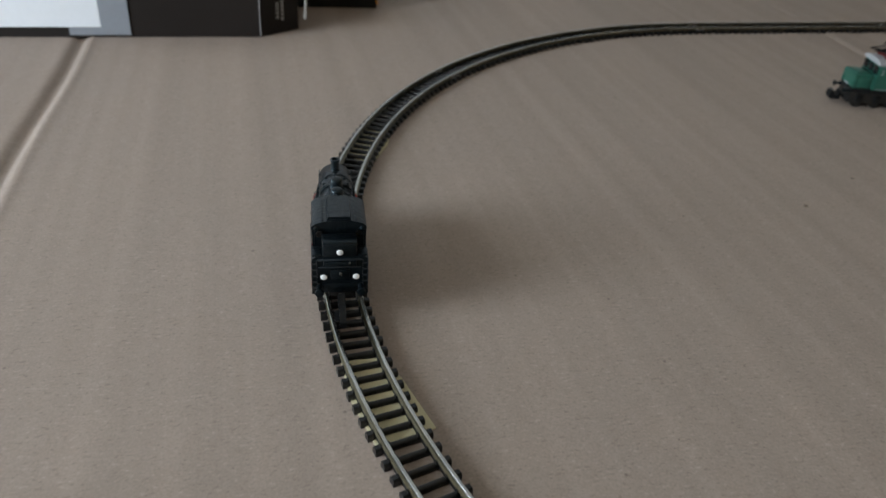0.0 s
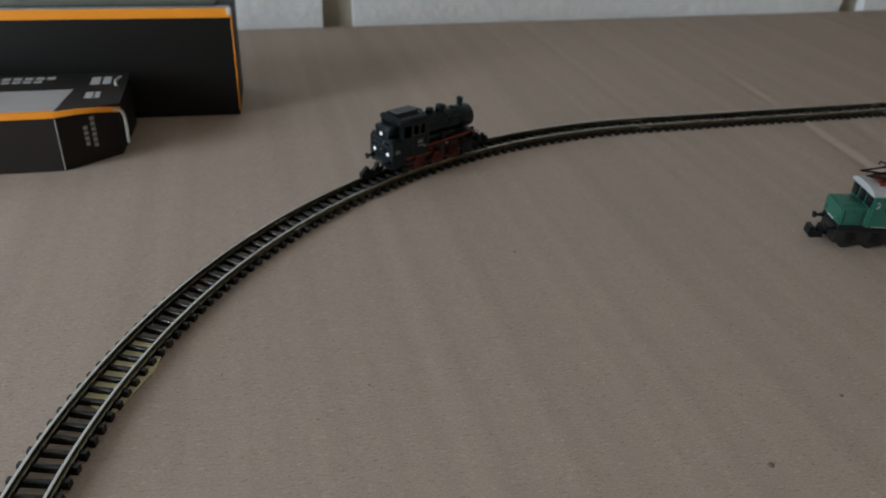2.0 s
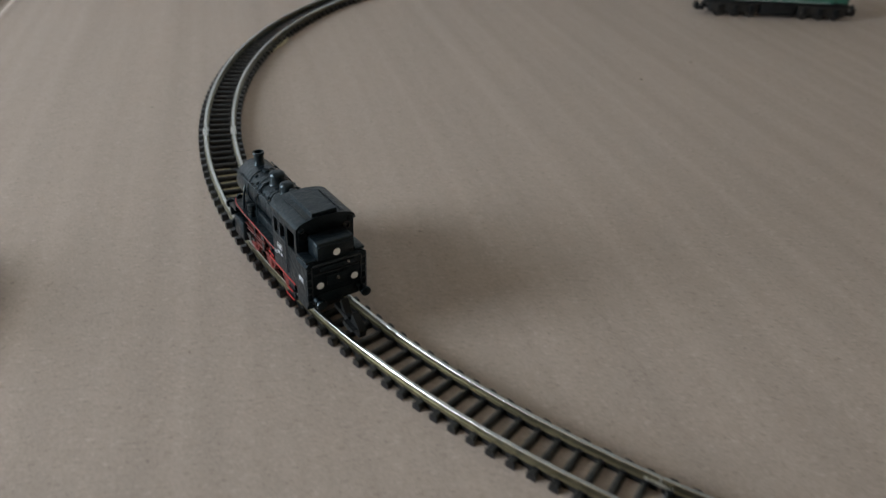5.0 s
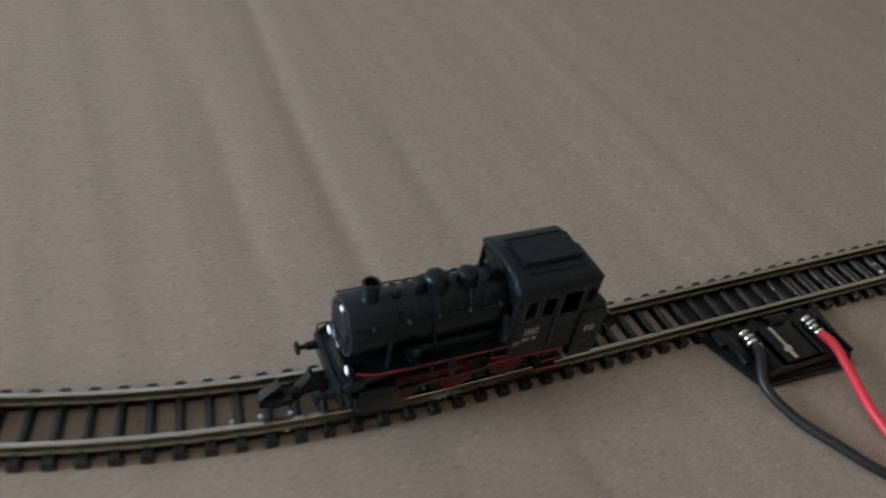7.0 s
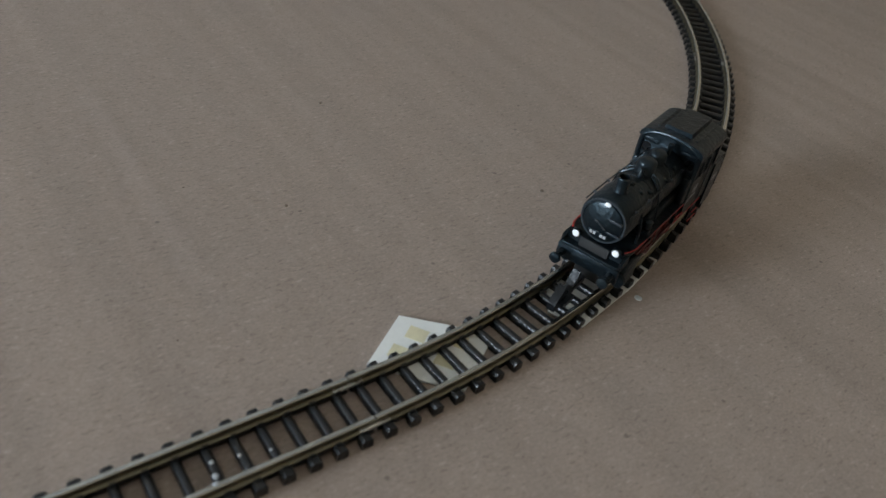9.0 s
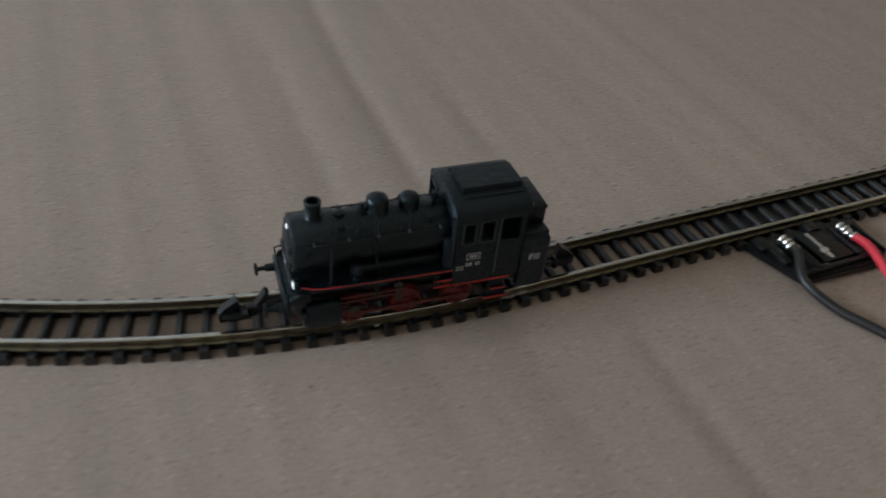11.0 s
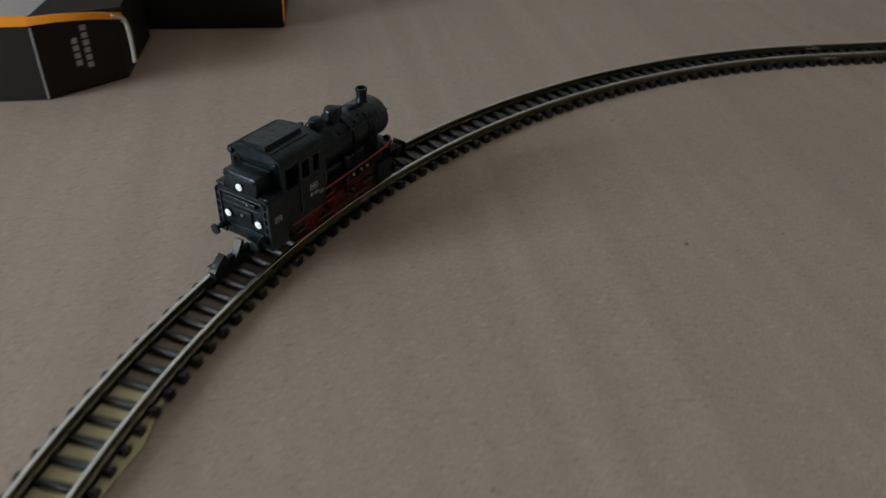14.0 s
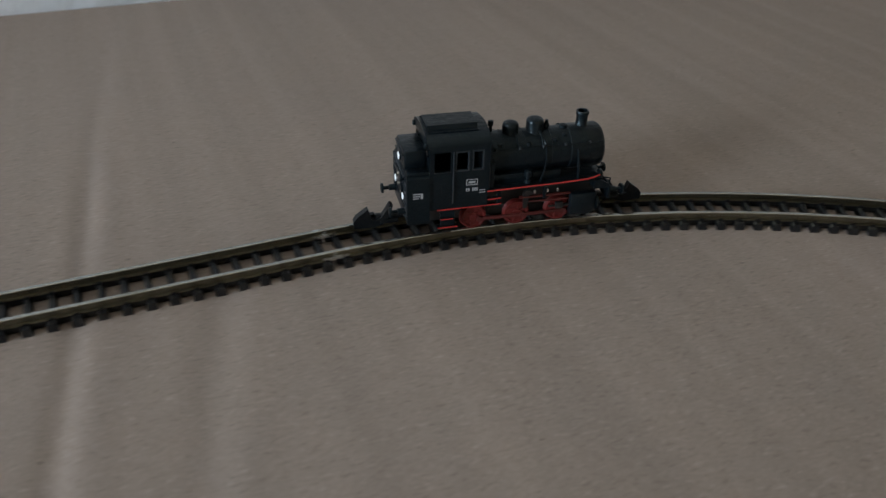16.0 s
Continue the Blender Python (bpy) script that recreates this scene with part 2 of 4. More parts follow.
CRUMB = mat("dark_crumb", (0.16, 0.12, 0.09), 0.8, vary=0.2, scale=200)
FLOOR = mat("pale_wood_floor", (0.46, 0.35, 0.24), 0.6, vary=0.2, scale=8)


# ---- building helpers; shapes are in millimetres ----
def box(bm, x0, x1, y0, y1, z0, z1, bevel=0.0):
    v = [bm.verts.new((x, y, z)) for z in (z0, z1) for y in (y0, y1) for x in (x0, x1)]
    f = [bm.faces.new([v[i] for i in q]) for q in ((0, 2, 3, 1), (4, 5, 7, 6), (0, 1, 5, 4), (2, 6, 7, 3), (0, 4, 6, 2), (1, 3, 7, 5))]
    if bevel:
        bmesh.ops.bevel(bm, geom=list({e for q in f for e in q.edges}), offset=bevel, segments=2, affect="EDGES", profile=0.5)
    return bm


def ring_solid(bm, axis, o, rings, n=20, close=True):
    """A turned solid: rings of (distance along axis, radius) from the point o."""
    u, w = {"x": ((0, 1, 0), (0, 0, 1)), "y": ((0, 0, 1), (1, 0, 0)), "z": ((1, 0, 0), (0, 1, 0))}[axis]
    a = Vector({"x": (1, 0, 0), "y": (0, 1, 0), "z": (0, 0, 1)}[axis])
    u, w, o = Vector(u), Vector(w), Vector(o)
    loops = [[bm.verts.new(o + a * d + (u * math.cos(2 * math.pi * k / n) + w * math.sin(2 * math.pi * k / n)) * r) for k in range(n)] for d, r in rings]
    for p, q in zip(loops, loops[1:]):
        for k in range(n):
            bm.faces.new((p[k], p[(k + 1) % n], q[(k + 1) % n], q[k]))
    if close:
        bm.faces.new(loops[0][::-1])
        bm.faces.new(loops[-1])
    return bm


def prism(bm, outline, y0, y1, plane="xz"):
    """A flat outline pushed through from y0 to y1 (plane xz), or up from z y0 to y1 (plane xy), or along x (plane yz)."""
    put = {"xz": lambda a, b, c: (a, c, b), "xy": lambda a, b, c: (a, b, c), "yz": lambda a, b, c: (c, a, b)}[plane]
    lo = [bm.verts.new(put(a, b, y0)) for a, b in outline]
    hi = [bm.verts.new(put(a, b, y1)) for a, b in outline]
    k = len(outline)
    bm.faces.new(lo)
    bm.faces.new(hi[::-1])
    for i in range(k):
        bm.faces.new((lo[i], hi[i], hi[(i + 1) % k], lo[(i + 1) % k]))
    return bm


def tube(bm, pts, r, n=10):
    """A round rod along the points."""
    pts = [Vector(p) for p in pts]
    loops = []
    for i, p in enumerate(pts):
        d = (pts[min(i + 1, len(pts) - 1)] - pts[max(i - 1, 0)]).normalized()
        u = d.orthogonal().normalized() if abs(d.z) > 0.9 else d.cross(Vector((0, 0, 1))).normalized()
        w = d.cross(u)
        loops.append([bm.verts.new(p + (u * math.cos(2 * math.pi * k / n) + w * math.sin(2 * math.pi * k / n)) * r) for k in range(n)])
    for p, q in zip(loops, loops[1:]):
        for k in range(n):
            bm.faces.new((p[k], p[(k + 1) % n], q[(k + 1) % n], q[k]))
    bm.faces.new(loops[0][::-1])
    bm.faces.new(loops[-1])
    return bm


def curve_points(pts, steps=8):
    """A smooth line through the points."""
    out, P = [], [Vector(p) for p in pts]
    for i in range(len(P) - 1):
        a, b, c, d = P[max(i - 1, 0)], P[i], P[i + 1], P[min(i + 2, len(P) - 1)]
        for k in range(steps):
            u = k / steps
            out.append(0.5 * ((2 * b) + (c - a) * u + (2 * a - 5 * b + 4 * c - d) * u * u + (3 * b - a - 3 * c + d) * u ** 3))
    return out + [P[-1]]


def mesh_of(name, bm, material, smooth=True):
    bmesh.ops.recalc_face_normals(bm, faces=bm.faces)
    bmesh.ops.scale(bm, vec=(0.001, 0.001, 0.001), verts=bm.verts)
    me = bpy.data.meshes.new(name)
    bm.to_mesh(me)
    bm.free()
    for m in (material if isinstance(material, (list, tuple)) else [material]):
        me.materials.append(m)
    if smooth:
        for p in me.polygons:
            p.use_smooth = True
        me.set_sharp_from_angle(angle=radians(35))
    return me


def soft_edges(bm, w):
    """Rounds the sharp edges of a moulded part."""
    sharp = [e for e in bm.edges if len(e.link_faces) == 2 and e.calc_face_angle(0) > 0.9 and e.calc_length() > 0.3]
    if sharp:
        bmesh.ops.bevel(bm, geom=sharp, offset=w, segments=2, affect="EDGES", profile=0.5, clamp_overlap=True)


def part(name, bm, material, parent=None, label="", at=None):
    if material in (BLACK, BLACK_PLASTIC, GREY_ROOF) and len(bm.faces) < 60:
        soft_edges(bm, 0.12)
    ob = new(name, mesh_of(name, bm, material))
    ob.parent = parent
    if at:
        ob.location = [c * 0.001 for c in at]
    return tagged(ob, label)


def empty(name, label, category, group="", kind="", m=None):
    ob = tagged(new(name), label, category, group, kind)
    ob.empty_display_size = 0.01
    if m:
        ob.matrix_world = m
    return ob


B = bmesh.new

# ---- the room ----
# the unseen ceiling and three walls sit close to raise bounced fill
RX0, RX1, RY0, RY1, RH = WIN[0] * 1000, 800, -900, 362, 1040


def room():
    floor = tagged(part("floor", box(B(), RX0 - 200, RX1 + 200, RY0 - 200, RY1 + 200, -120, -4.5), FLOOR), "pale wooden floor under the cardboard", "floor", kind="structure")
    # ceiling out of view, hung low as a reflector
    tagged(part("ceiling", box(B(), RX0 - 200, RX1 + 200, RY0 - 200, RY1 + 200, RH, RH + 120), CEILING), "unseen cream ceiling, set low to bounce fill light", "ceiling", kind="structure")
    # unseen east and south walls, dark to shade the south-east
    tagged(part("wall_east", box(B(), RX1, RX1 + 150, RY0, RY1, -4.4, RH - 1), DIM_PLASTER), "unseen ochre wall, darkened to cut bounced light", "wall", kind="structure")
    tagged(part("wall_south", box(B(), RX0 - 150, RX1 + 150, RY0 - 150, RY0 - 1, -4.4, RH - 1), DIM_PLASTER), "unseen ochre wall, darkened to cut bounced light", "wall", kind="structure")
    west = B()
    s, n, lo, hi = [v * 1000 for v in WIN[1:]]
    for y0, y1, z0, z1 in ((RY0, s, -4.4, RH - 1), (n, RY1, -4.4, RH - 1), (s, n, -4.4, lo), (s, n, hi, RH - 1)):
        box(west, RX0 - 150, RX0, y0, y1, z0, z1)
    tagged(part("wall_west", west, PLASTER), "unseen warm cream wall with a window opening, pale for bounced fill", "wall", kind="structure")
    win = empty("window_1", "white framed window letting in daylight", "window", kind="structure")
    fr = B()
    for y0, y1, z0, z1 in ((s, s + 45, lo, hi), (n - 45, n, lo, hi), (s + 45, n - 45, lo, lo + 45), (s + 45, n - 45, hi - 45, hi)):
        box(fr, RX0 - 120, RX0 - 70, y0, y1, z0, z1, 3)
    part("window_frame", fr, WHITE, win)
    part("window_sill", box(B(), RX0 - 60, RX0 + 30, s, n, lo - 22, lo - 1, 3), WHITE, win)


def north_wall():
    wall = tagged(part("wall_north", box(B(), RX0 - 150, RX1 + 150, RY1 + 7, RY1 + 150, -4.4, RH - 1), MORTAR), "white painted rough brick wall with dusty joints", "wall", kind="structure")
    meshes = []
    for k in range(6):
        rnd, bm = random.Random(k), B()
        box(bm, -155, 155, 0, 60, 0, 104)
        bmesh.ops.subdivide_edges(bm, edges=[e for e in bm.edges if abs((e.verts[0].co - e.verts[1].co).x) > 5], cuts=13)
        bmesh.ops.subdivide_edges(bm, edges=[e for e in bm.edges if abs((e.verts[0].co - e.verts[1].co).z) > 50], cuts=3)
        for v in bm.verts:
            v.co += Vector((rnd.uniform(-1.5, 1.5), rnd.uniform(-1.2, 1.2) if v.co.y < 1 else 0, rnd.uniform(-1.6, 1.6)))
        meshes.append(mesh_of("brick", bm, BRICK))
    rnd = random.Random(4)
    for row in range(9):
        x = -142 + 155 - 4 * 325 - (162 if row % 2 else 0)
        while x < 1400:
            k, dy = rnd.randrange(6), rnd.uniform(-1, 1)
            if RX0 - 140 < x - 155 and x + 155 < RX1 + 140:
                ob = new("brick", meshes[k])
                ob.parent = wall
                ob.location = (x / 1000, (RY1 + dy) / 1000, (-2 + row * 115) / 1000)
            x += 325


# ---- the cardboard ----
# creases: x and y of both ends, width, depth (mm)
CREASES = [(-350.5, -420, -323.3, 361, 2.3, 1.5), (-347.2, -420, -320.0, 361, 1.6, -0.5), (5.5, 105, 19.0, 258, 1.6, 0.42), (9.5, 105, 23.0, 258, 3.0, -0.16), (17.5, 238, 28, 355, 2.0, 0.13), (21.5, 238, 32, 355, 2.6, -0.05), (22, 120, 40, 215, 3.0, 0.3), (26.5, 120, 44.5, 215, 2.4, -0.1),
           (136, 135, 139, 182, 2.2, 0.2),
           (-52, -40, -57, -190, 2.4, 0.25), (-70, -90, -73, -185, 3.0, 0.16), (-40, -200, -40, -300, 2.4, 0.22), (43, -60, 45, -188, 2.2, 0.09),
           (-38, -120, -39, -180, 2.5, 0.2), (47, -90, 48, -170, 1.8, -0.05)]


def card_height(x, y):
    z = 0.35 * np.sin(x / 83.0 + 1.0) * np.sin(y / 97.0) * 0.4
    for x0, y0, x1, y1, w, d in CREASES:
        lx, ly = x1 - x0, y1 - y0
        ln = math.hypot(lx, ly)
        along = ((x - x0) * lx + (y - y0) * ly) / ln
        off = ((x - x0) * ly - (y - y0) * lx) / ln + 0.5 * np.sin(along / 19.0)
        end = np.clip(np.minimum(along, ln - along) / 25.0, 0, 1)
        z = z - d * end * np.exp(-(off / w) ** 2)
    return z


def cardboard():
    xs, ys = np.arange(-520, 430.1, 1.25), np.append(np.arange(-430, 361, 7.0), 361.0)
    gx, gy = np.meshgrid(xs, ys)
    gz = card_height(gx, gy)
    nx, ny = len(xs), len(ys)
    verts = np.stack([gx, gy, gz], -1).reshape(-1, 3)
    edge = [i for i in range(nx)] + [j * nx + nx - 1 for j in range(1, ny)] + [(ny - 1) * nx + i for i in range(nx - 2, -1, -1)] + [j * nx for j in range(ny - 2, 0, -1)]
    low = verts[edge].copy()
    low[:, 2] = -4.4
    idx = np.arange(nx * ny).reshape(ny, nx)
    faces = np.stack([idx[:-1, :-1], idx[:-1, 1:], idx[1:, 1:], idx[1:, :-1]], -1).reshape(-1, 4).tolist()
    k0, ne = nx * ny, len(edge)
    side = [(edge[i], k0 + i, k0 + (i + 1) % ne, edge[(i + 1) % ne]) for i in range(ne)]
    me = bpy.data.meshes.new("cardboard_sheet")
    me.from_pydata((np.vstack([verts, low]) * 0.001).tolist(), [], faces + side + [tuple(range(k0, k0 + ne))])
    me.materials.append(CARD)
    me.materials.append(CARD_EDGE)
    mi = np.zeros(len(me.polygons), dtype=np.int32)
    mi[len(faces):] = 1
    me.polygons.foreach_set("material_index", mi)
    me.polygons.foreach_set("use_smooth", np.ones(len(me.polygons), dtype=bool))
    me.set_sharp_from_angle(angle=radians(50))
    me.update()
    tagged(new("ground", me), "brown creased corrugated cardboard sheet laid flat", "cardboard", kind="structure")


# ---- the track: eight 45 degree curves and two straights ----
R, L = 195.0, 110.0
PITCH = 3.56
ARC = math.pi * R / 4


def on_track(s):
    """Place and heading (mm, radians) at s mm along the loop, clockwise from the west end of the north straight."""
    half = math.pi * R
    s = s % (2 * half + 2 * L)
    if s < L:
        return -L / 2 + s, R, 0.0
    if s < L + half:
        q = (s - L) / R
        return L / 2 + R * math.sin(q), R * math.cos(q), -q
    if s < 2 * L + half:
        return L / 2 - (s - L - half), -R, -math.pi
    q = (s - 2 * L - half) / R
    return -L / 2 - R * math.sin(q), -R * math.cos(q), -math.pi - q


def section_points(length, radius, off, n):
    """Points (x, y) along a section that begins at 0, 0 towards +x and bends to the right; off is to the left."""
    out = []
    for i in range(n + 1):
        s = length * i / n
        if radius:
            q = s / radius
            out.append(((radius + off) * math.sin(q), -radius + (radius + off) * math.cos(q), -q))
        else:
            out.append((s, off, 0.0))
    return out


RAIL_PROFILE = [(-0.62, 1.44), (-0.62, 1.60), (-0.20, 1.74), (-0.20, 2.16), (-0.36, 2.28), (-0.36, 2.80), (-0.26, 2.90),
                (0.26, 2.90), (0.36, 2.80), (0.36, 2.28), (0.20, 2.16), (0.20, 1.74), (0.62, 1.60), (0.62, 1.44)]
RAIL_OFF, RAIL_H = 3.6, 2.9


def sleeper_mesh():
    """A slim moulded sleeper with stout outer ends and small rail chairs."""
    bm = B()
    prism(bm, [(-0.62, 0.0), (-0.58, 1.02), (-0.42, 1.30), (-0.16, 1.43), (0.16, 1.43), (0.42, 1.30), (0.58, 1.02), (0.62, 0.0)], -4.4, 4.4)
    for s in (-1, 1):
        y0, y1 = sorted((s * 4.35, s * 5.55))
        prism(bm, [(-0.80, 0.0), (-0.78, 1.2), (-0.5, 1.58), (0.5, 1.58), (0.78, 1.2), (0.80, 0.0)], y0, y1)
        for k in (-1, 1):
            y = s * RAIL_OFF + k * 0.78
            box(bm, -0.42, 0.42, y - 0.18, y + 0.18, 1.2, 1.78)
    return mesh_of("sleeper", bm, SLEEPER)


def track_section(name, label, length, radius, n_sleepers, sleeper):
    sec = empty(name, label, "model railway track", "sections of the track loop")
    steps = 24 if radius else 2
    for off in (-RAIL_OFF, RAIL_OFF):
        bm = B()
        loops = []
        for x, y, h in section_points(length - 0.25, radius, off, steps):
            loops.append([bm.verts.new((x - math.sin(h) * a, y + math.cos(h) * a, z)) for a, z in RAIL_PROFILE])
        for p, q in zip(loops, loops[1:]):
            for k in range(len(p)):
                bm.faces.new((p[k], p[(k + 1) % len(p)], q[(k + 1) % len(p)], q[k]))
        bm.faces.new(loops[0])
        bm.faces.new(loops[-1][::-1])
        for f in bm.faces:
            if min(v.co.z for v in f.verts) > 2.75:
                f.material_index = 1
        part("rail", bm, [RAIL, RAIL_TOP], sec, "tarnished nickel-silver rail")
        bm = B()      # the web of plastic that ties the sleepers together under the rail
        pts = section_points(length - 0.6, radius, off, steps)
        loops = [[bm.verts.new((x - math.sin(h) * a, y + math.cos(h) * a, z)) for a, z in ((-0.45, 0.3), (-0.45, 1.4), (0.45, 1.4), (0.45, 0.3))] for x, y, h in pts]
        for p, q in zip(loops, loops[1:]):
            for k in range(4):
                bm.faces.new((p[k], p[(k + 1) % 4], q[(k + 1) % 4], q[k]))
        part("tie_strip", bm, SLEEPER, sec)
        x, y, h = section_points(length, radius, off, 1)[1]
        bm = box(B(), -2.2, 2.2, -0.72, 0.72, 1.46, 2.0, 0.08)
        bmesh.ops.rotate(bm, cent=(0, 0, 0), matrix=Matrix.Rotation(h, 3, "Z"), verts=bm.verts)
        bmesh.ops.translate(bm, vec=(x, y, 0), verts=bm.verts)
        part("rail_joiner", bm, SILVER, sec, "bright metal rail joiner")
    for i in range(n_sleepers):
        x, y, h = section_points(length * (i + 0.5) / n_sleepers, radius, 0.0, 1)[1]
        ob = new("sleeper", sleeper)
        ob.parent = sec
        ob.matrix_local = pose(x / 1000, y / 1000, 0, 0, 0, math.degrees(h))
    return sec


def track_loop():
    sl = sleeper_mesh()
    starts = []
    half = math.pi * R
    straight = track_section("straight_track", "straight track with tarnished rails on black sleepers", L, 0, 31, sl)
    curve = track_section("curved_track", "curved track with tarnished rails on black sleepers", ARC, R, 43, sl)
    x, y, h = on_track(0)
    straight.matrix_world = pose(x / 1000, y / 1000, 0, 0, 0, 0)
    x, y, h = on_track(L + half)
    tagged(copy_thing(straight, pose(x / 1000, y / 1000, 0, 0, 0, 180)), "straight feeder track with tarnished rails on black sleepers")
    ss = [L + k * ARC for k in range(4)] + [2 * L + half + k * ARC for k in range(4)]
    for k, s in enumerate(ss):
        x, y, h = on_track(s + 1e-6)
        m = pose(x / 1000, y / 1000, 0, 0, 0, math.degrees(h))
        if k == 0:
            curve.matrix_world = m
        else:
            copy_thing(curve, m)


# ---- the black tank engine; x forward, origin on the cardboard under its middle ----
def steam_engine():
    e = empty("steam_locomotive", "black model steam tank locomotive with red wheels on the track", "model locomotive")
    # boiler with bands and smokebox
    bl = ring_solid(B(), "x", (0, 0, 15.5), [(-5.3, 3.75), (10.2, 3.75), (10.3, 3.95), (15.8, 3.95), (16.2, 3.7)], 32)
    boiler = part("boiler", bl, BLACK, e)
    for x in (-1.6, 2.2, 6.9, 10.6):
        part("boiler_band", ring_solid(B(), "x", (x, 0, 15.5), [(-0.15, 3.6), (-0.15, 3.84), (0.15, 3.84), (0.15, 3.6)], 32, False), BLACK, boiler)
    door = part("smokebox_door", ring_solid(B(), "x", (16.2, 0, 15.3), [(0, 3.3), (0.25, 3.25), (0.5, 2.6), (0.75, 1.3), (0.85, 0.3)], 28), BLACK, e)
    part("door_handle", tube(B(), [(17.1, -1.0, 15.6), (17.2, 0, 15.3), (17.1, 0.9, 14.6)], 0.15, 6), EDGE_GLINT, door)
    for z in (14.2, 16.4):
        part("hinge", box(B(), 16.5, 16.9, 0.9, 3.2, z - 0.2, z + 0.2, 0.05), EDGE_GLINT, door)
    part("door_rim", ring_solid(B(), "x", (16.15, 0, 15.4), [(0, 3.75), (0.22, 3.72), (0.22, 3.45), (0, 3.4)], 28, False), EDGE_GLINT, door)
    part("lamp_bracket", box(B(), 16.2, 16.7, -0.3, 0.3, 16.6, 17.6, 0.05), EDGE_GLINT, door)
    plate = part("number_plate", box(B(), 16.5, 16.95, -1.6, 1.6, 12.85, 13.65, 0.05), BLACK, door)
    for k in range(5):
        if k != 2:
            part("printed_mark", box(B(), 16.95, 17.0, -1.35 + k * 0.58, -0.95 + k * 0.58, 13.0, 13.5), PRINT, plate)
    part("chimney", ring_solid(B(), "z", (13.0, 0, 18.9), [(0, 1.5), (0.4, 1.15), (0.7, 1.0), (2.45, 1.02), (2.5, 1.14), (2.95, 1.16), (3.05, 1.1), (3.05, 0.84), (2.0, 0.78)], 24), BLACK, e)
    for x, r, h in ((4.4, 1.55, 2.9), (0.0, 1.42, 2.55)):
        dome = part("dome", ring_solid(B(), "z", (x, 0, 18.6), [(-0.3, r + 0.5), (0.2, r + 0.2), (0.6, r), (h - 0.85, r), (h - 0.5, r * 0.95), (h - 0.25, r * 0.8), (h - 0.06, r * 0.5), (h, 0.25)], 24), BLACK, e)
        for s in (-1, 1):
            part("dome_pipe", tube(B(), curve_points([(x + 0.3, s * (r - 0.1), 19.5), (x + 0.5, s * 2.6, 19.0), (x + 0.6, s * 3.7, 17.2)], 3), 0.14, 6), BLACK, dome)
    for x, y in ((7.4, -2.6), (9.2, -2.0), (2.6, -2.9), (7.6, 2.7), (9.6, 2.1), (1.8, 3.0), (-2.2, 2.6), (-2.6, -2.7)):
        z = 15.5 + math.sqrt(3.75 ** 2 - y * y)
        part("boiler_fitting", ring_solid(B(), "z", (x, y, z - 0.3), [(0, 0.42), (0.45, 0.42), (0.6, 0.2)], 8), BLACK, boiler)
    part("safety_valve", ring_solid(B(), "z", (6.6, 0.2, 19.0), [(0, 0.5), (0.9, 0.5), (1.2, 0.3), (1.7, 0.3)], 12), BLACK, e)
    part("whistle", ring_solid(B(), "z", (-3.4, 0.5, 19.0), [(0, 0.3), (1.3, 0.3), (1.35, 0.48), (2.2, 0.48), (2.3, 0.2)], 12), BLACK, e)
    part("filler_cap", ring_solid(B(), "z", (9.6, 0, 19.1), [(0, 0.8), (0.5, 0.75), (0.7, 0.3)], 14), BLACK, e)
    for s in (-1, 1):
        part("handrail", tube(B(), [(-5, s * 3.55, 17.6), (2, s * 3.55, 17.6), (9, s * 3.7, 17.6), (16, s * 3.7, 17.6)], 0.13, 6), BLACK, e)
        part("sand_pipe", tube(B(), curve_points([(4.9, s * 1.5, 19.2), (5.5, s * 3.3, 17.8), (5.6, s * 4.05, 15.6), (5.2, s * 4.3, 13), (4.6, s * 4.4, 11.2)], 4), 0.16, 6), BLACK, e)
        for x in (-3.5, 0.8, 5.0, 9.0, 13.5):
            part("handrail_knob", ring_solid(B(), "y", (x, s * 3.3, 17.6), [(0, 0.2), (s * 0.45, 0.24), (s * 0.62, 0.1)], 8), EDGE_GLINT, boiler)
        part("steam_pipe", tube(B(), curve_points([(11.4, s * 3.7, 16.5), (11.5, s * 4.3, 14.2), (11.6, s * 4.5, 11.2)], 4), 0.26, 8), BLACK, e)
        pump = part("air_pump", ring_solid(B(), "z", (8.0 if s > 0 else 2.4, s * 4.35, 11.0), [(0, 0.7), (1.1, 0.7), (1.15, 0.45), (1.5, 0.45), (1.55, 0.75), (2.6, 0.75), (2.8, 0.4)], 12), BLACK, e)
        # side tank lying on the running board
        bm = box(B(), -4.9, 8.6, s * 3.0 - 0.9, s * 3.0 + 0.9, 10.9, 13.0, 0.35)
        part("side_tank", bm, BLACK, e)
    # running board
    bm = prism(B(), [(-5.2, -5.3), (-5.2, 5.3), (14.2, 5.3), (16.4, 4.4), (16.4, -4.4), (14.2, -5.3)], 10.75, 11.25, "xy")
    rb = part("running_board", bm, BLACK, e)
    for s in (-1, 1):
        part("red_edge", tube(B(), [(-5.2, s * 5.3, 10.95), (8.0, s * 5.3, 11.1), (13.0, s * 5.3, 11.3), (14.4, s * 5.1, 11.4), (15.6, s * 4.6, 11.5)], 0.16 if s < 0 else 0.08, 6), RED_LINE, rb, "thin red painted edge")
    # cab: side sheets with three window openings
    cab = part("cab_front", box(B(), -5.6, -5.2, -5.3, 5.3, 8.6, 20.4, 0.1), BLACK, e)
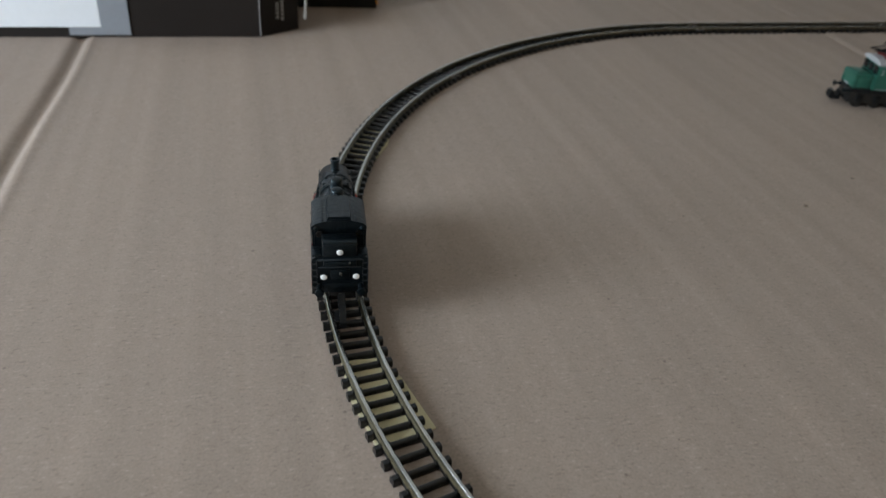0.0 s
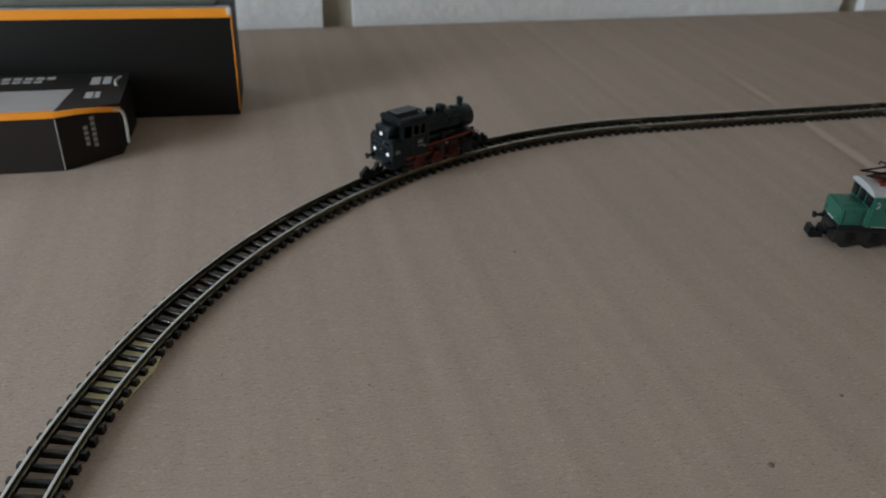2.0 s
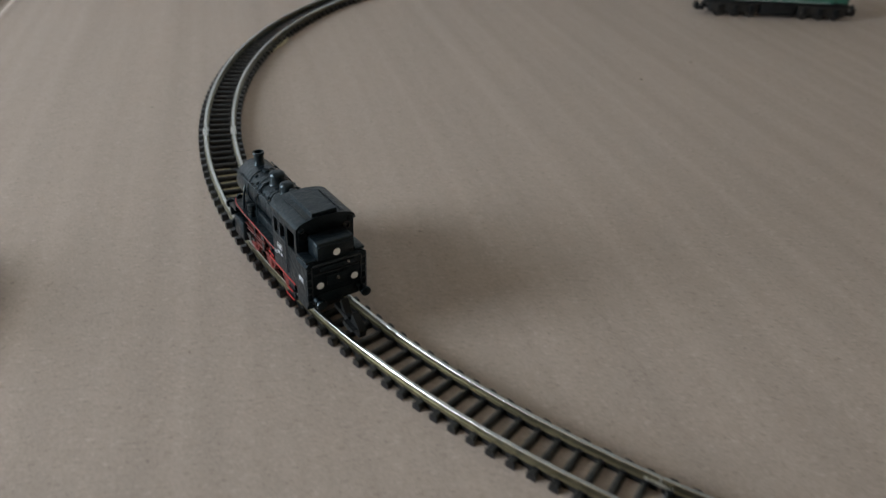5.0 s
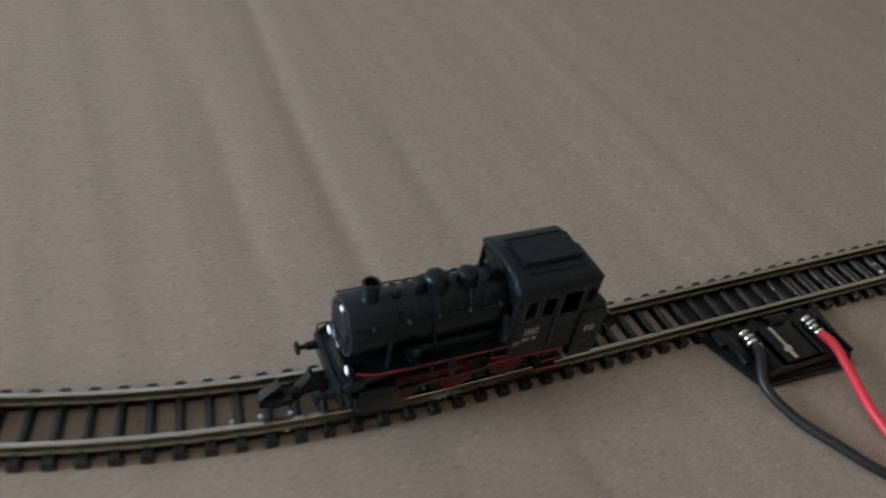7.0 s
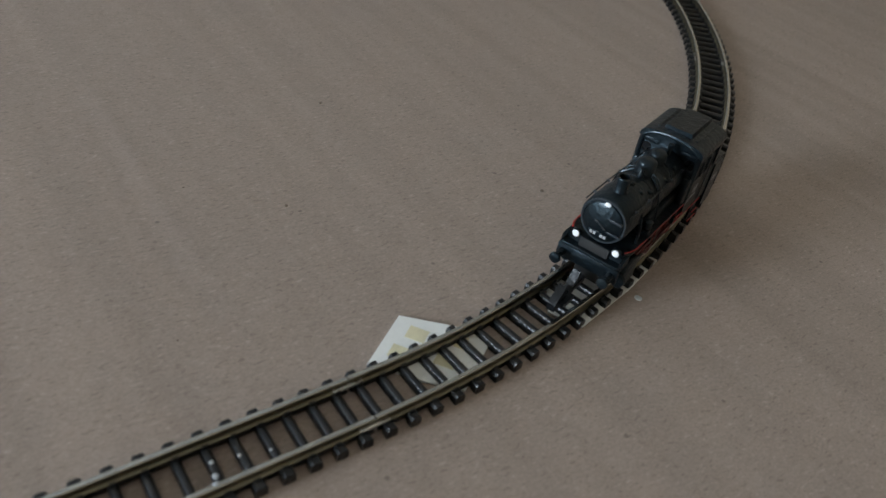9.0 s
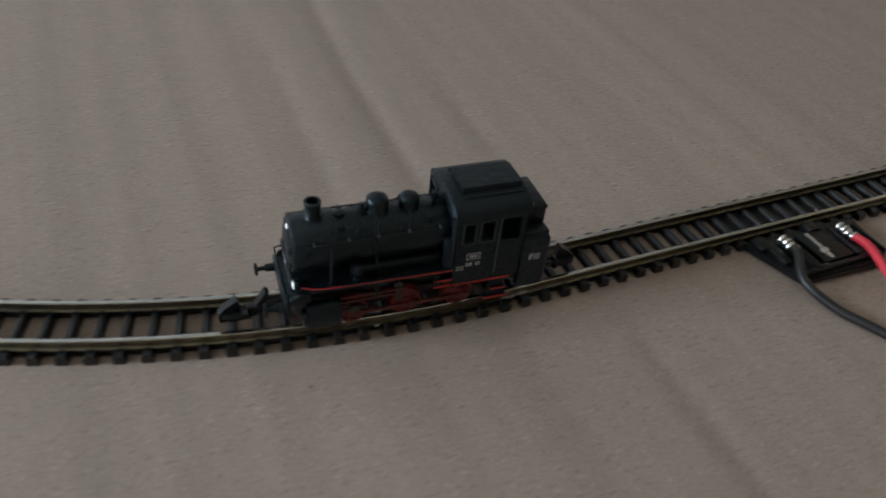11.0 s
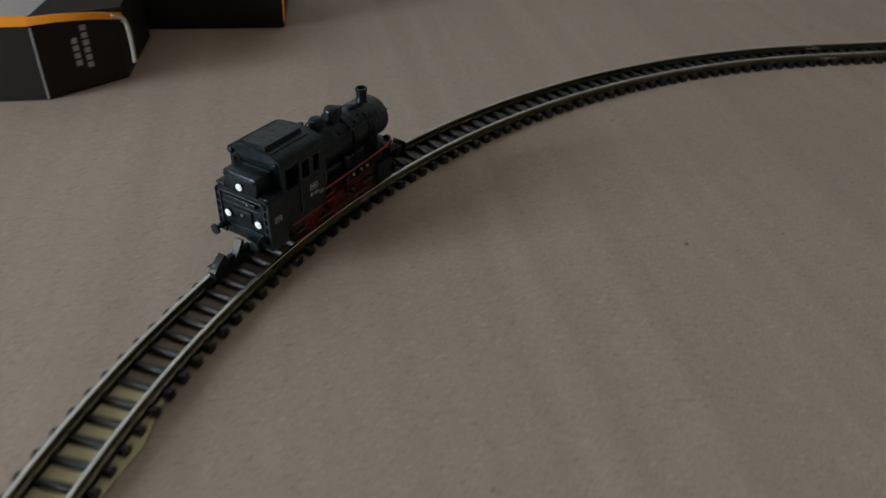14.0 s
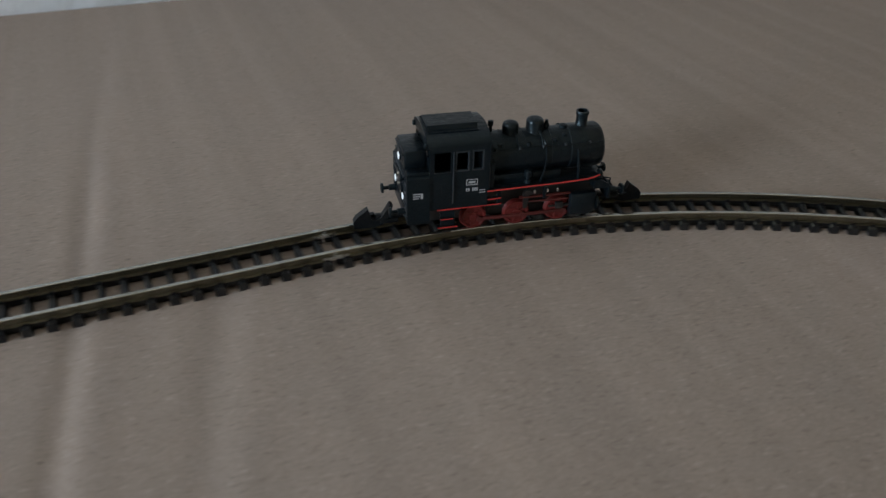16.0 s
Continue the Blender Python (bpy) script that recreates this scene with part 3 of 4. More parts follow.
    rim = [(-4.98, -5.0, 11.2), (-4.98, -5.05, 18.9), (-4.98, -4.5, 20.4), (-4.98, -2.6, 21.3), (-4.98, 0, 21.6), (-4.98, 2.6, 21.3), (-4.98, 4.5, 20.4), (-4.98, 5.05, 18.9), (-4.98, 5.0, 11.2)]
    part("cab_front_rim", tube(B(), curve_points(rim, 4), 0.34, 8), BLACK, cab)
    for s in (-1, 1):
        part("cab_front_panel", box(B(), -5.25, -4.75, *sorted((s * 2.0, s * 4.6)), 19.2, 20.0, 0.15), BLACK, cab)
        part("cab_front_locker", box(B(), -5.25, -3.9, *sorted((s * 3.9, s * 5.2)), 11.2, 16.2, 0.3), BLACK, cab)
        part("cab_window", ring_solid(B(), "x", (-5.2, s * 3.9, 18.0), [(0, 0.9), (0.12, 0.9), (0.12, 0.7), (0.02, 0.65)], 16), GLASS_DARK, cab)
        bm = B()
        y0, y1 = sorted((s * 5.0, s * 5.4))
        for x0, x1, z0, z1 in ((-15.3, -5.2, 8.3, 15.3), (-15.3, -5.2, 19.0, 20.3), (-15.3, -14.5, 15.3, 19.0), (-11.7, -10.9, 15.3, 19.0), (-8.5, -8.05, 15.3, 19.0), (-6.0, -5.2, 15.3, 19.0)):
            box(bm, x0, x1, y0, y1, z0, z1)
        side = part("cab_side", bm, BLACK, e)
        for x0, x1 in ((-10.9, -8.5), (-8.05, -6.0)):
            bm = B()
            for a0, a1, z0, z1 in ((x0, x0 + 0.22, 15.3, 19.0), (x1 - 0.22, x1, 15.3, 19.0), (x0 + 0.22, x1 - 0.22, 15.3, 15.52), (x0 + 0.22, x1 - 0.22, 18.78, 19.0)):
                box(bm, a0, a1, y0 - 0.04, y1 + 0.08, z0, z1)
            part("window_frame", bm, EDGE_GLINT, side)
        part("door_handrail", tube(B(), [(-11.3, s * 5.5, 9.4), (-11.3, s * 5.62, 10), (-11.3, s * 5.62, 18.5), (-11.3, s * 5.5, 19)], 0.12, 6), EDGE_GLINT, side)
        yy = sorted((s * 5.4, s * 5.44))
        bm = B()
        for a0, a1, z0, z1 in ((-9.0, -7.0, 13.55, 13.68), (-9.0, -7.0, 12.55, 12.68), (-9.0, -8.87, 12.68, 13.55), (-7.13, -7.0, 12.68, 13.55), (-8.6, -7.4, 12.9, 13.3)):
            box(bm, a0, a1, *yy, z0, z1)
        part("emblem_plate", bm, PRINT, side, "small pale rectangular emblem")
        for k in (0, 1, 3, 4, 5):
            part("printed_mark", box(B(), -9.0 + k * 0.36, -8.75 + k * 0.36, *yy, 11.4, 12.0), PRINT, side)
        for k in (0, 1):
            part("printed_mark", box(B(), -6.7, -5.6, *yy, 10.9 + k * 0.45, 11.06 + k * 0.45), PRINT, side)
    part("cab_floor", box(B(), -15.2, -5.7, -4.95, 4.95, 10.0, 10.9), BLACK, e)
    part("rear_hatch", box(B(), -15.55, -15.25, -1.3, 1.3, 19.3, 20.7, 0.1), BLACK, e)
    part("cab_back", box(B(), -15.3, -14.9, -4.95, 4.95, 10.9, 20.3), BLACK, e)
    for s in (-1, 1):
        part("rear_window", ring_solid(B(), "x", (-15.32, s * 3.9, 18.6), [(0.0, 0.8), (-0.2, 0.85), (-0.2, 0.6), (0, 0.55)], 16), GLASS_DARK, e)
        part("rear_marker", ring_solid(B(), "x", (-15.4, s * 4.6, 20.1), [(0.2, 0.5), (-0.6, 0.5), (-0.75, 0.3)], 12), BLACK, e)
    arch = [(-5.55, 19.8), (-5.55, 20.1)] + [(5.55 * math.sin(a), 20.0 + 1.9 * math.cos(a) ** 0.8) for a in np.linspace(-1.45, 1.45, 17)] + [(5.55, 20.1), (5.55, 19.8)]
    roof = part("cab_roof", prism(B(), arch, -15.7, -4.9, "yz"), BLACK, e)
    part("roof_vent", prism(B(), [(-2.5, 21.4), (-2.2, 22.5), (2.2, 22.5), (2.5, 21.4)], -15.2, -6.6, "yz"), BLACK, roof)
    for s in (-1, 1):
        part("roof_rib", box(B(), -15.2, -6.6, s * 3.3 - 0.15, s * 3.3 + 0.15, 21.2, 21.75), BLACK, roof)
    # coal bunker
    bm = B()
    prism(bm, [(-5.7, 6.1), (-5.7, 14.7), (-4.8, 15.4), (4.8, 15.4), (5.7, 14.7), (5.7, 6.1), (4.5, 6.1), (4.5, 8.8), (-4.5, 8.8), (-4.5, 6.1)], -19.2, -15.32, "yz")
    bunker = part("bunker", bm, BLACK, e)
    part("coal_bin", box(B(), -19.25, -15.4, -3.5, 3.5, 15.2, 18.8, 0.45), BLACK, bunker)
    part("bunker_lip", box(B(), -19.9, -19.1, -3.3, 3.3, 13.4, 14.4, 0.25), BLACK, bunker)
    part("bunker_ledge", box(B(), -19.6, -19.1, -4.4, 4.4, 14.55, 14.85, 0.08), EDGE_GLINT, bunker)
    part("bunker_ledge", box(B(), -19.45, -19.1, -4.2, 4.2, 12.7, 12.95, 0.08), EDGE_GLINT, bunker)
    part("bunker_ledge", box(B(), -19.5, -19.0, -3.2, 3.2, 17.9, 18.25, 0.1), BLACK, bunker)
    for s in (-1, 1):
        part("bunker_shelf", box(B(), -19.1, -15.4, *sorted((s * 3.6, s * 5.5)), 15.3, 15.75, 0.12), BLACK, bunker)
    part("bunker_panel", box(B(), -19.5, -19.15, -1.9, 1.9, 10.0, 12.2, 0.1), BLACK, bunker)
    part("tail_marker", ring_solid(B(), "x", (-19.5, -0.1, 11.3), [(0, 0.3), (-0.3, 0.28)], 10), SILVER, bunker)
    part("small_marker", ring_solid(B(), "x", (-19.85, -1.9, 14.2), [(0, 0.25), (-0.3, 0.2)], 10), SILVER, bunker)
    for s in (-1, 1):
        lad = B()
        box(lad, -19.45, -19.2, s * 5.1 - 0.55, s * 5.1 - 0.4, 7.0, 14.6)
        box(lad, -19.45, -19.2, s * 5.1 + 0.4, s * 5.1 + 0.55, 7.0, 14.6)
        for k in range(5):
            box(lad, -19.45, -19.2, s * 5.1 - 0.4, s * 5.1 + 0.4, 7.6 + k * 1.5, 7.9 + k * 1.5)
        part("ladder", lad, EDGE_GLINT, bunker)
        yy = sorted((s * 5.7, s * 5.74))
        for k in range(3):
            part("printed_mark", box(B(), -18.2, -17.2 + 0.2 * k, *yy, 11.0 + k * 0.42, 11.2 + k * 0.42), PRINT, bunker)
        part("printed_mark", box(B(), -16.9, -16.5, *yy, 11.0, 12.0), PRINT, bunker)
    # lamps
    for x, y, z, d in ((-19.2, 0, 16.5, -1), (-19.2, 3.25, 10.5, -1), (-19.2, -3.25, 10.5, -1), (16.1, 0, 18.2, 1), (16.2, 3.5, 11.2, 1), (16.2, -3.5, 11.2, 1)):
        lm = part("lamp", ring_solid(B(), "x", (x, y, z), [(-0.3 * d, 0.8), (0.2 * d, 0.8), (0.28 * d, 0.72)], 16), BLACK, e)
        part("lamp_face", ring_solid(B(), "x", (x + 0.25 * d, y, z), [(0, 0.62 if d > 0 else 0.7), (0.14 * d, 0.54 if d > 0 else 0.62), (0.22 * d, 0.3)], 16), WHITE, lm, "white painted lamp lens")
    # frame, buffer beams, steps
    part("frame", box(B(), -17.5, 16.5, -2.2, 2.2, 4.2, 10.3, 0.2), CHASSIS, e)
    beam = part("front_buffer_beam", box(B(), 17.3, 17.9, -5.3, 5.3, 6.9, 9.4, 0.12), BLACK, e)
    part("front_deck", prism(B(), [(14.8, 8.9), (17.3, 8.9), (17.3, 9.5), (16.2, 9.7), (16.2, 10.7), (14.8, 10.7)], -4.9, 4.9), BLACK, e)
    part("step_plate", prism(B(), [(16.3, 11.2), (16.6, 11.2), (16.75, 9.6), (16.3, 9.6)], -2.5, 2.5), CHASSIS, e)
    for s in (-1, 1):
        yy = sorted((s * 4.9, s * 5.25))
        part("deck_rim", prism(B(), [(14.6, 9.2), (17.3, 9.2), (17.3, 9.9), (15.9, 10.75), (14.6, 10.75)], *yy), BLACK, e)
        part("lamp_post", box(B(), 15.7, 16.1, s * 3.5 - 0.25, s * 3.5 + 0.25, 9.6, 11.0), BLACK, e)
        part("grab_rail", tube(B(), [(17.5, s * 5.0, 9.4), (17.6, s * 5.0, 10.9), (16.8, s * 5.0, 11.1), (15.6, s * 4.7, 11.2)], 0.12, 6), BLACK, e)
    part("deck_rail", box(B(), 17.45, 17.75, -4.9, 4.9, 9.38, 9.75, 0.08), BLACK, beam)
    part("rear_buffer_beam", box(B(), -19.3, -18.6, -4.15, 4.15, 6.4, 8.7, 0.12), BLACK, e)
    for d, x in ((1, 17.9), (-1, -19.3)):
        for s in (-1, 1):
            bf = part("buffer", ring_solid(B(), "x", (x, s * 4.2, 8.1), [(0, 0.62), (1.3 * d, 0.55), (1.3 * d, 0.34), (2.3 * d, 0.34), (2.35 * d, 0.95), (2.7 * d, 0.9), (2.8 * d, 0.5)], 16), BLACK, e)
        # coupling: arm, hook and upright
        part("coupling_arm", box(B(), *sorted((x - 0.5 * d, x + 4.6 * d)), -0.5, 0.5, 4.5, 5.4, 0.1), BLACK_PLASTIC, e)
        part("coupling_lever", box(B(), *sorted((x + 0.6 * d, x + 3.8 * d)), -1.1, -0.5, 4.0, 4.8, 0.1), BLACK_PLASTIC, e)
        claw = [(8.4, 3.4), (8.5, 4.7), (7.7, 5.7), (5.9, 7.0), (5.5, 6.0), (5.4, 5.0), (4.6, 4.6), (3.7, 5.0), (2.8, 6.3), (2.0, 7.6), (1.5, 7.4), (1.9, 5.8), (2.5, 4.5), (3.4, 3.7), (5.0, 3.3)]
        part("coupling_hook", prism(B(), [(x + u * d, w) for u, w in claw], -0.95, 0.35), BLACK_PLASTIC, e)
        part("coupling_claw", prism(B(), [(x + 4.2 * d, 4.2), (x + 7.0 * d, 4.1), (x + 8.0 * d, 5.0), (x + 6.4 * d, 4.9), (x + 4.6 * d, 5.2)], 0.35, 1.3), BLACK_PLASTIC, e)
    for s in (-1, 1):
        yy = sorted((s * 4.0, s * 5.6))
        cy = part("cylinder", box(B(), 10.3, 15.2, *yy, 4.2, 8.6, 0.5), BLACK, e)
        part("cylinder_cover", ring_solid(B(), "x", (15.2, s * 4.8, 6.2), [(0, 1.3), (0.5, 1.2), (0.7, 0.4)], 16), BLACK, cy)
        part("piston_rod", tube(B(), [(6.5, s * 4.7, 6.2), (10.4, s * 4.7, 6.2)], 0.22, 8), CHASSIS, cy)
        part("crosshead", box(B(), 7.8, 9.2, s * 4.7 - 0.4, s * 4.7 + 0.4, 5.7, 6.9, 0.1), CHASSIS, cy)
        part("slide_bar", box(B(), 1.0, 10.4, s * 4.7 - 0.25, s * 4.7 + 0.25, 8.45, 8.7), DARK_RED, e, "dark red valve gear bar")
        part("valve_rod", tube(B(), [(1.5, s * 4.6, 7.6), (10.4, s * 4.6, 7.4)], 0.16, 6), DARK_RED, e)
        part("brake_rod", box(B(), -6.0, 9.6, s * 2.6 - 0.2, s * 2.6 + 0.2, 5.9, 6.6), CHASSIS, e)
        yo = s * 5.75
        st = part("cab_step", box(B(), -13.9, -10.4, s * 5.25 - 0.5, s * 5.25 + 0.4, 4.8, 4.95), BLACK, e)
        part("step_edge", box(B(), -13.9, -10.4, yo - 0.06, yo + 0.06, 4.79, 4.97), RED_LINE, st, "red painted step edge")
        part("step_plate", box(B(), -13.4, -10.9, s * 5.2 - 0.15, s * 5.2 + 0.15, 4.95, 8.4), BLACK, st)
        up = part("upper_step", box(B(), -13.4, -11.2, s * 5.3 - 0.45, s * 5.3 + 0.35, 6.4, 6.62), BLACK, st)
        part("step_edge", box(B(), -13.4, -11.2, yo - 0.06, yo + 0.06, 6.42, 6.6), RED_LINE, up, "red painted step edge")
        part("red_line", box(B(), -14.0, -2.6, s * 5.47 - 0.05, s * 5.47 + 0.05, 8.13, 8.34), RED_LINE, e, "thin red painted line")
        fs = part("front_step", box(B(), -5.1, -2.7, s * 5.2 - 0.3, s * 5.2 + 0.3, 9.3, 9.55), BLACK, e)
        part("step_edge", box(B(), -5.1, -2.7, s * 5.55 - 0.05, s * 5.55 + 0.05, 9.33, 9.53), RED_LINE, fs, "red painted step edge")
        # bright studs added on the right side only, as valve gear glints
        for x in (3.6, 6.0, 7.8) if s < 0 else ():
            part("glint_stud", ring_solid(B(), "z", (x, s * 5.0, 9.4), [(0, 0.22), (0.4, 0.22), (0.55, 0.1)], 8), SILVER, e, "tiny bright metal stud added as a glint")
        part("expansion_link", prism(B(), [(1.8, 6.4), (2.4, 6.4), (3.0, 9.6), (2.3, 10.0), (1.6, 9.4)], *sorted((s * 4.4, s * 4.8))), CHASSIS, e)
        part("hanger", box(B(), 5.2, 5.7, s * 4.8 - 0.2, s * 4.8 + 0.2, 8.0, 10.8), BLACK, e)
        part("step_post", box(B(), -3.3, -2.7, s * 5.1 - 0.25, s * 5.1 + 0.25, 7.95, 10.4), BLACK, e)
    # the cab and the bunker are broader than the boiler end
    for ob in e.children_recursive:
        for v in ob.data.vertices:
            if v.co.x < -0.0049:
                v.co.y *= 1.03
    return e


def wheel_mesh(name):
    bm = ring_solid(B(), "y", (0, 0, 0), [(-0.55, 0.4), (-0.5, 1.6), (-0.6, 1.7), (-0.6, 2.4), (-0.35, 2.5), (0.0, 2.28), (0.5, 2.2), (0.5, 1.85), (0.3, 1.75), (0.3, 0.8), (0.62, 0.7), (0.62, 0.3)], 28)
    return mesh_of(name, bm, RED)


AXLES, WHEEL_R, CRANK = (-7.0, 0.9, 8.6), 2.25, 1.0


def wheels(e):
    me = wheel_mesh("wheel")
    spoke = mesh_of("spoke", box(B(), -0.18, 0.18, 0.28, 0.48, 0.7, 1.86), RED)
    weight = mesh_of("counterweight", box(B(), -0.7, 0.7, 0.28, 0.52, -1.78, -0.9), RED)
    pin = mesh_of("crank_pin", ring_solid(B(), "y", (0, 0, 1.0), [(0.3, 0.35), (0.9, 0.35)], 10), CHASSIS)
    made, rods = [], []
    for x in AXLES:
        for s in (-1, 1):
            w = new("wheel", me)
            w.parent = e
            tagged(w, "red spoked wheel")
            for k in range(8):
                sp = new("spoke", spoke)
                sp.parent = w
                sp.matrix_local = Matrix.Rotation(k * math.pi / 4, 4, "Y")
            for nm, m2 in (("counterweight", weight), ("crank_pin", pin)):
                new(nm, m2).parent = w
            made.append((w, x, s))
    for s in (-1, 1):
        bm = box(B(), AXLES[0] - 0.5, AXLES[2] + 0.5, -0.16, 0.16, -0.28, 0.28, 0.05)
        for x in AXLES:
            ring_solid(bm, "y", (x, 0, 0), [(-0.22, 0.5), (0.25, 0.5)], 12)
        rods.append((part("coupling_rod", bm, DARK_RED, e, "thin dark red coupling rod"), s))
    return made, rods


# ---- the green electric engine standing on the cardboard ----
def electric_engine():
    e = empty("electric_locomotive", "green model electric locomotive with silver roof standing on cardboard", "model locomotive")
    for x0, x1, xe in ((-21.5, 21.5, 0),):
        bm = prism(B(), [(-22.8, 7.6), (-22.2, 17.4), (22.2, 17.4), (22.8, 7.6)], -6.3, 6.3)
        bmesh.ops.bevel(bm, geom=list(bm.edges), offset=0.5, segments=2, affect="EDGES")
        body = part("body", bm, GREEN, e)
    roof = part("roof", prism(B(), [(-6.5, 17.2), (-6.5, 17.7), (-5.2, 18.6), (-2.5, 19.1), (2.5, 19.1), (5.2, 18.6), (6.5, 17.7), (6.5, 17.2)], -22.9, 22.9, "yz"), GREY_ROOF, e, "silver-grey roof")
    for s in (-1, 1):
        for x in (-17.5, -13.6, -5.5, 0.0, 5.5, 13.6, 17.5):
            w = 1.2 if abs(x) < 10 else 1.0
            yy = sorted((s * 6.25, s * 6.42))
            part("side_window", box(B(), x - w, x + w, *yy, 12.8, 16.2, 0.05), GLASS_DARK, body)
        for x in (-15.6, -11.6, 11.6, 15.6):
            part("door_rail", tube(B(), [(x, s * 6.5, 9), (x, s * 6.6, 9.4), (x, s * 6.6, 15.6), (x, s * 6.5, 16)], 0.13, 6), GREEN, body)
        part("side_stripe", box(B(), -21, 21, *sorted((s * 6.3, s * 6.4)), 8.0, 8.2), PRINT, body)
        fc = bpy.data.curves.new("class_figure", "FONT")
        fc.body, fc.size, fc.extrude, fc.align_x = "2", 0.0026, 0.00003, "CENTER"
        fo = new("class_figure", fc)
        fo.data.materials.append(PRINT)
        fo.parent = body
        fo.matrix_local = pose(-s * 0.0207 * -1 if s > 0 else -0.0207, s * 0.00634, 0.0138, 90, 0, 180 if s > 0 else 0)
        for y in (-4.0, 0.0, 4.0):
            part("front_window", box(B(), *sorted((s * 22.3, s * 22.75)), y - 1.5, y + 1.5, 13.6, 16.6, 0.1), GLASS_DARK, body)
        # hood
        hd = prism(B(), [(-5.2, 7.6), (-5.2, 12.4), (-4.4, 13.2), (4.4, 13.2), (5.2, 12.4), (5.2, 7.6)], *sorted((s * 22.3, s * 29.6)), "yz")
        bmesh.ops.bevel(hd, geom=list(hd.edges), offset=0.4, segments=2, affect="EDGES")
        hood = part("hood", hd, GREEN, e)
        for y in (-3.7, 3.7):
            part("hood_lamp", ring_solid(B(), "x", (s * 29.5, y, 9.4), [(0, 0.7), (s * 0.4, 0.65), (s * 0.5, 0.4)], 14), GREEN, hood)
        for k in range(5):
            part("printed_mark", box(B(), *sorted((s * 29.55, s * 29.66)), -1.7 + k * 0.75, -1.2 + k * 0.75, 7.9, 8.5), PRINT, hood)
        for hx in (23.4, 26.0, 28.6):
            part("hood_seam", box(B(), *sorted((s * hx, s * (hx + 0.18))), -5.28, 5.28, 7.9, 12.3), CHASSIS, hood)
        part("hood_hatch", box(B(), *sorted((s * 23.2, s * 28.6)), -3.0, 3.0, 13.1, 13.5, 0.15), GREEN, hood)
        part("hood_louvre", box(B(), *sorted((s * 23.6, s * 28.4)), -5.32, -5.15, 8.6, 11.6, 0.05), GREEN, hood)
        for y in (-4.1, 4.1):
            part("buffer", ring_solid(B(), "x", (s * 29.4, y, 6.4), [(0, 0.7), (s * 1.6, 0.45), (s * 2.4, 0.45), (s * 2.45, 1.05), (s * 2.9, 0.95)], 16), BLACK, e)
        # bogie with wheels
        bog = part("bogie", box(B(), *sorted((s * 8.5, s * 29.5)), -4.6, 4.6, 1.8, 6.8, 0.4), CHASSIS, e)
        for x in (11.5, 18.5, 25.5):
            for y in (-1, 1):
                part("wheel", ring_solid(B(), "y", (s * x, y * 3.4, 2.55), [(-0.6, 2.5), (0.6, 2.5), (0.65, 1.6), (0.3, 1.5)], 20), CHASSIS, bog)
                part("axle_box", box(B(), s * x - 1.1, s * x + 1.1, y * 4.9 - 0.5, y * 4.9 + 0.5, 2.2, 5.4, 0.2), BLACK_PLASTIC, bog)
        part("coupling_arm", box(B(), *sorted((s * 28.5, s * 32.5)), -0.6, 0.6, 2.6, 3.6, 0.1), BLACK_PLASTIC, e)
        x = s * 31.0
        part("coupling_hook", prism(B(), [(x, 1.8), (x + s * 3.6, 1.7), (x + s * 4.4, 2.8), (x + s * 4.1, 5.0), (x + s * 3.0, 5.3), (x + s * 2.4, 3.6), (x + s * 1.0, 3.6), (x + s * 0.7, 5.2), (x, 5.2)], -1.5, 1.5), BLACK_PLASTIC, e)
        # pantograph, folded low
        pan = part("pantograph", box(B(), *sorted((s * 12.0, s * 20.5)), -2.9, 2.9, 19.8, 20.3, 0.1), RED, e, "folded pantograph with red base and dark arms")
        for px in (13.0, 19.5):
            for y in (-2.6, 2.6):
                part("insulator", ring_solid(B(), "z", (s * px, y, 18.5), [(0, 0.75), (0.5, 0.45), (0.8, 0.7), (1.2, 0.45)], 12), RED, pan, "red insulator")
        for y in (-2.2, 2.2):
            part("arm", tube(B(), [(s * 12.6, y, 20.4), (s * 24.2, y * 0.8, 21.6), (s * 16.5, y * 0.7, 23.2)], 0.28, 6), BLACK_PLASTIC, pan)
            part("arm", tube(B(), [(s * 20.0, y, 20.4), (s * 9.0, y * 0.8, 21.6), (s * 16.5, y * 0.7, 23.2)], 0.28, 6), BLACK_PLASTIC, pan)
        for dx in (-0.9, 0.9):
            part("contact_strip", tube(B(), curve_points([(s * 16.5 + dx, -5.4, 22.2), (s * 16.5 + dx, -4.2, 23.4), (s * 16.5 + dx, 4.2, 23.4), (s * 16.5 + dx, 5.4, 22.2)], 4), 0.25, 6), BLACK_PLASTIC, pan)
    part("roof_line", tube(B(), [(-11, -1.2, 20.4), (0, -1.2, 20.8), (11, -1.2, 20.4)], 0.2, 6), RED, e)
    part("roof_box", box(B(), -5.5, 5.5, -2.0, 2.4, 19.0, 20.3, 0.3), RED, e, "red roof equipment")
    part("underframe", box(B(), -29.4, 29.4, -5.2, 5.2, 6.0, 7.7, 0.2), BLACK_PLASTIC, e)
    part("tank", box(B(), -7.5, 7.5, -4.6, 4.6, 1.4, 6.2, 0.4), BLACK_PLASTIC, e)
    e.matrix_world = pose(-0.0143, 0.0950, 0.0, 0, 0, -14.5)


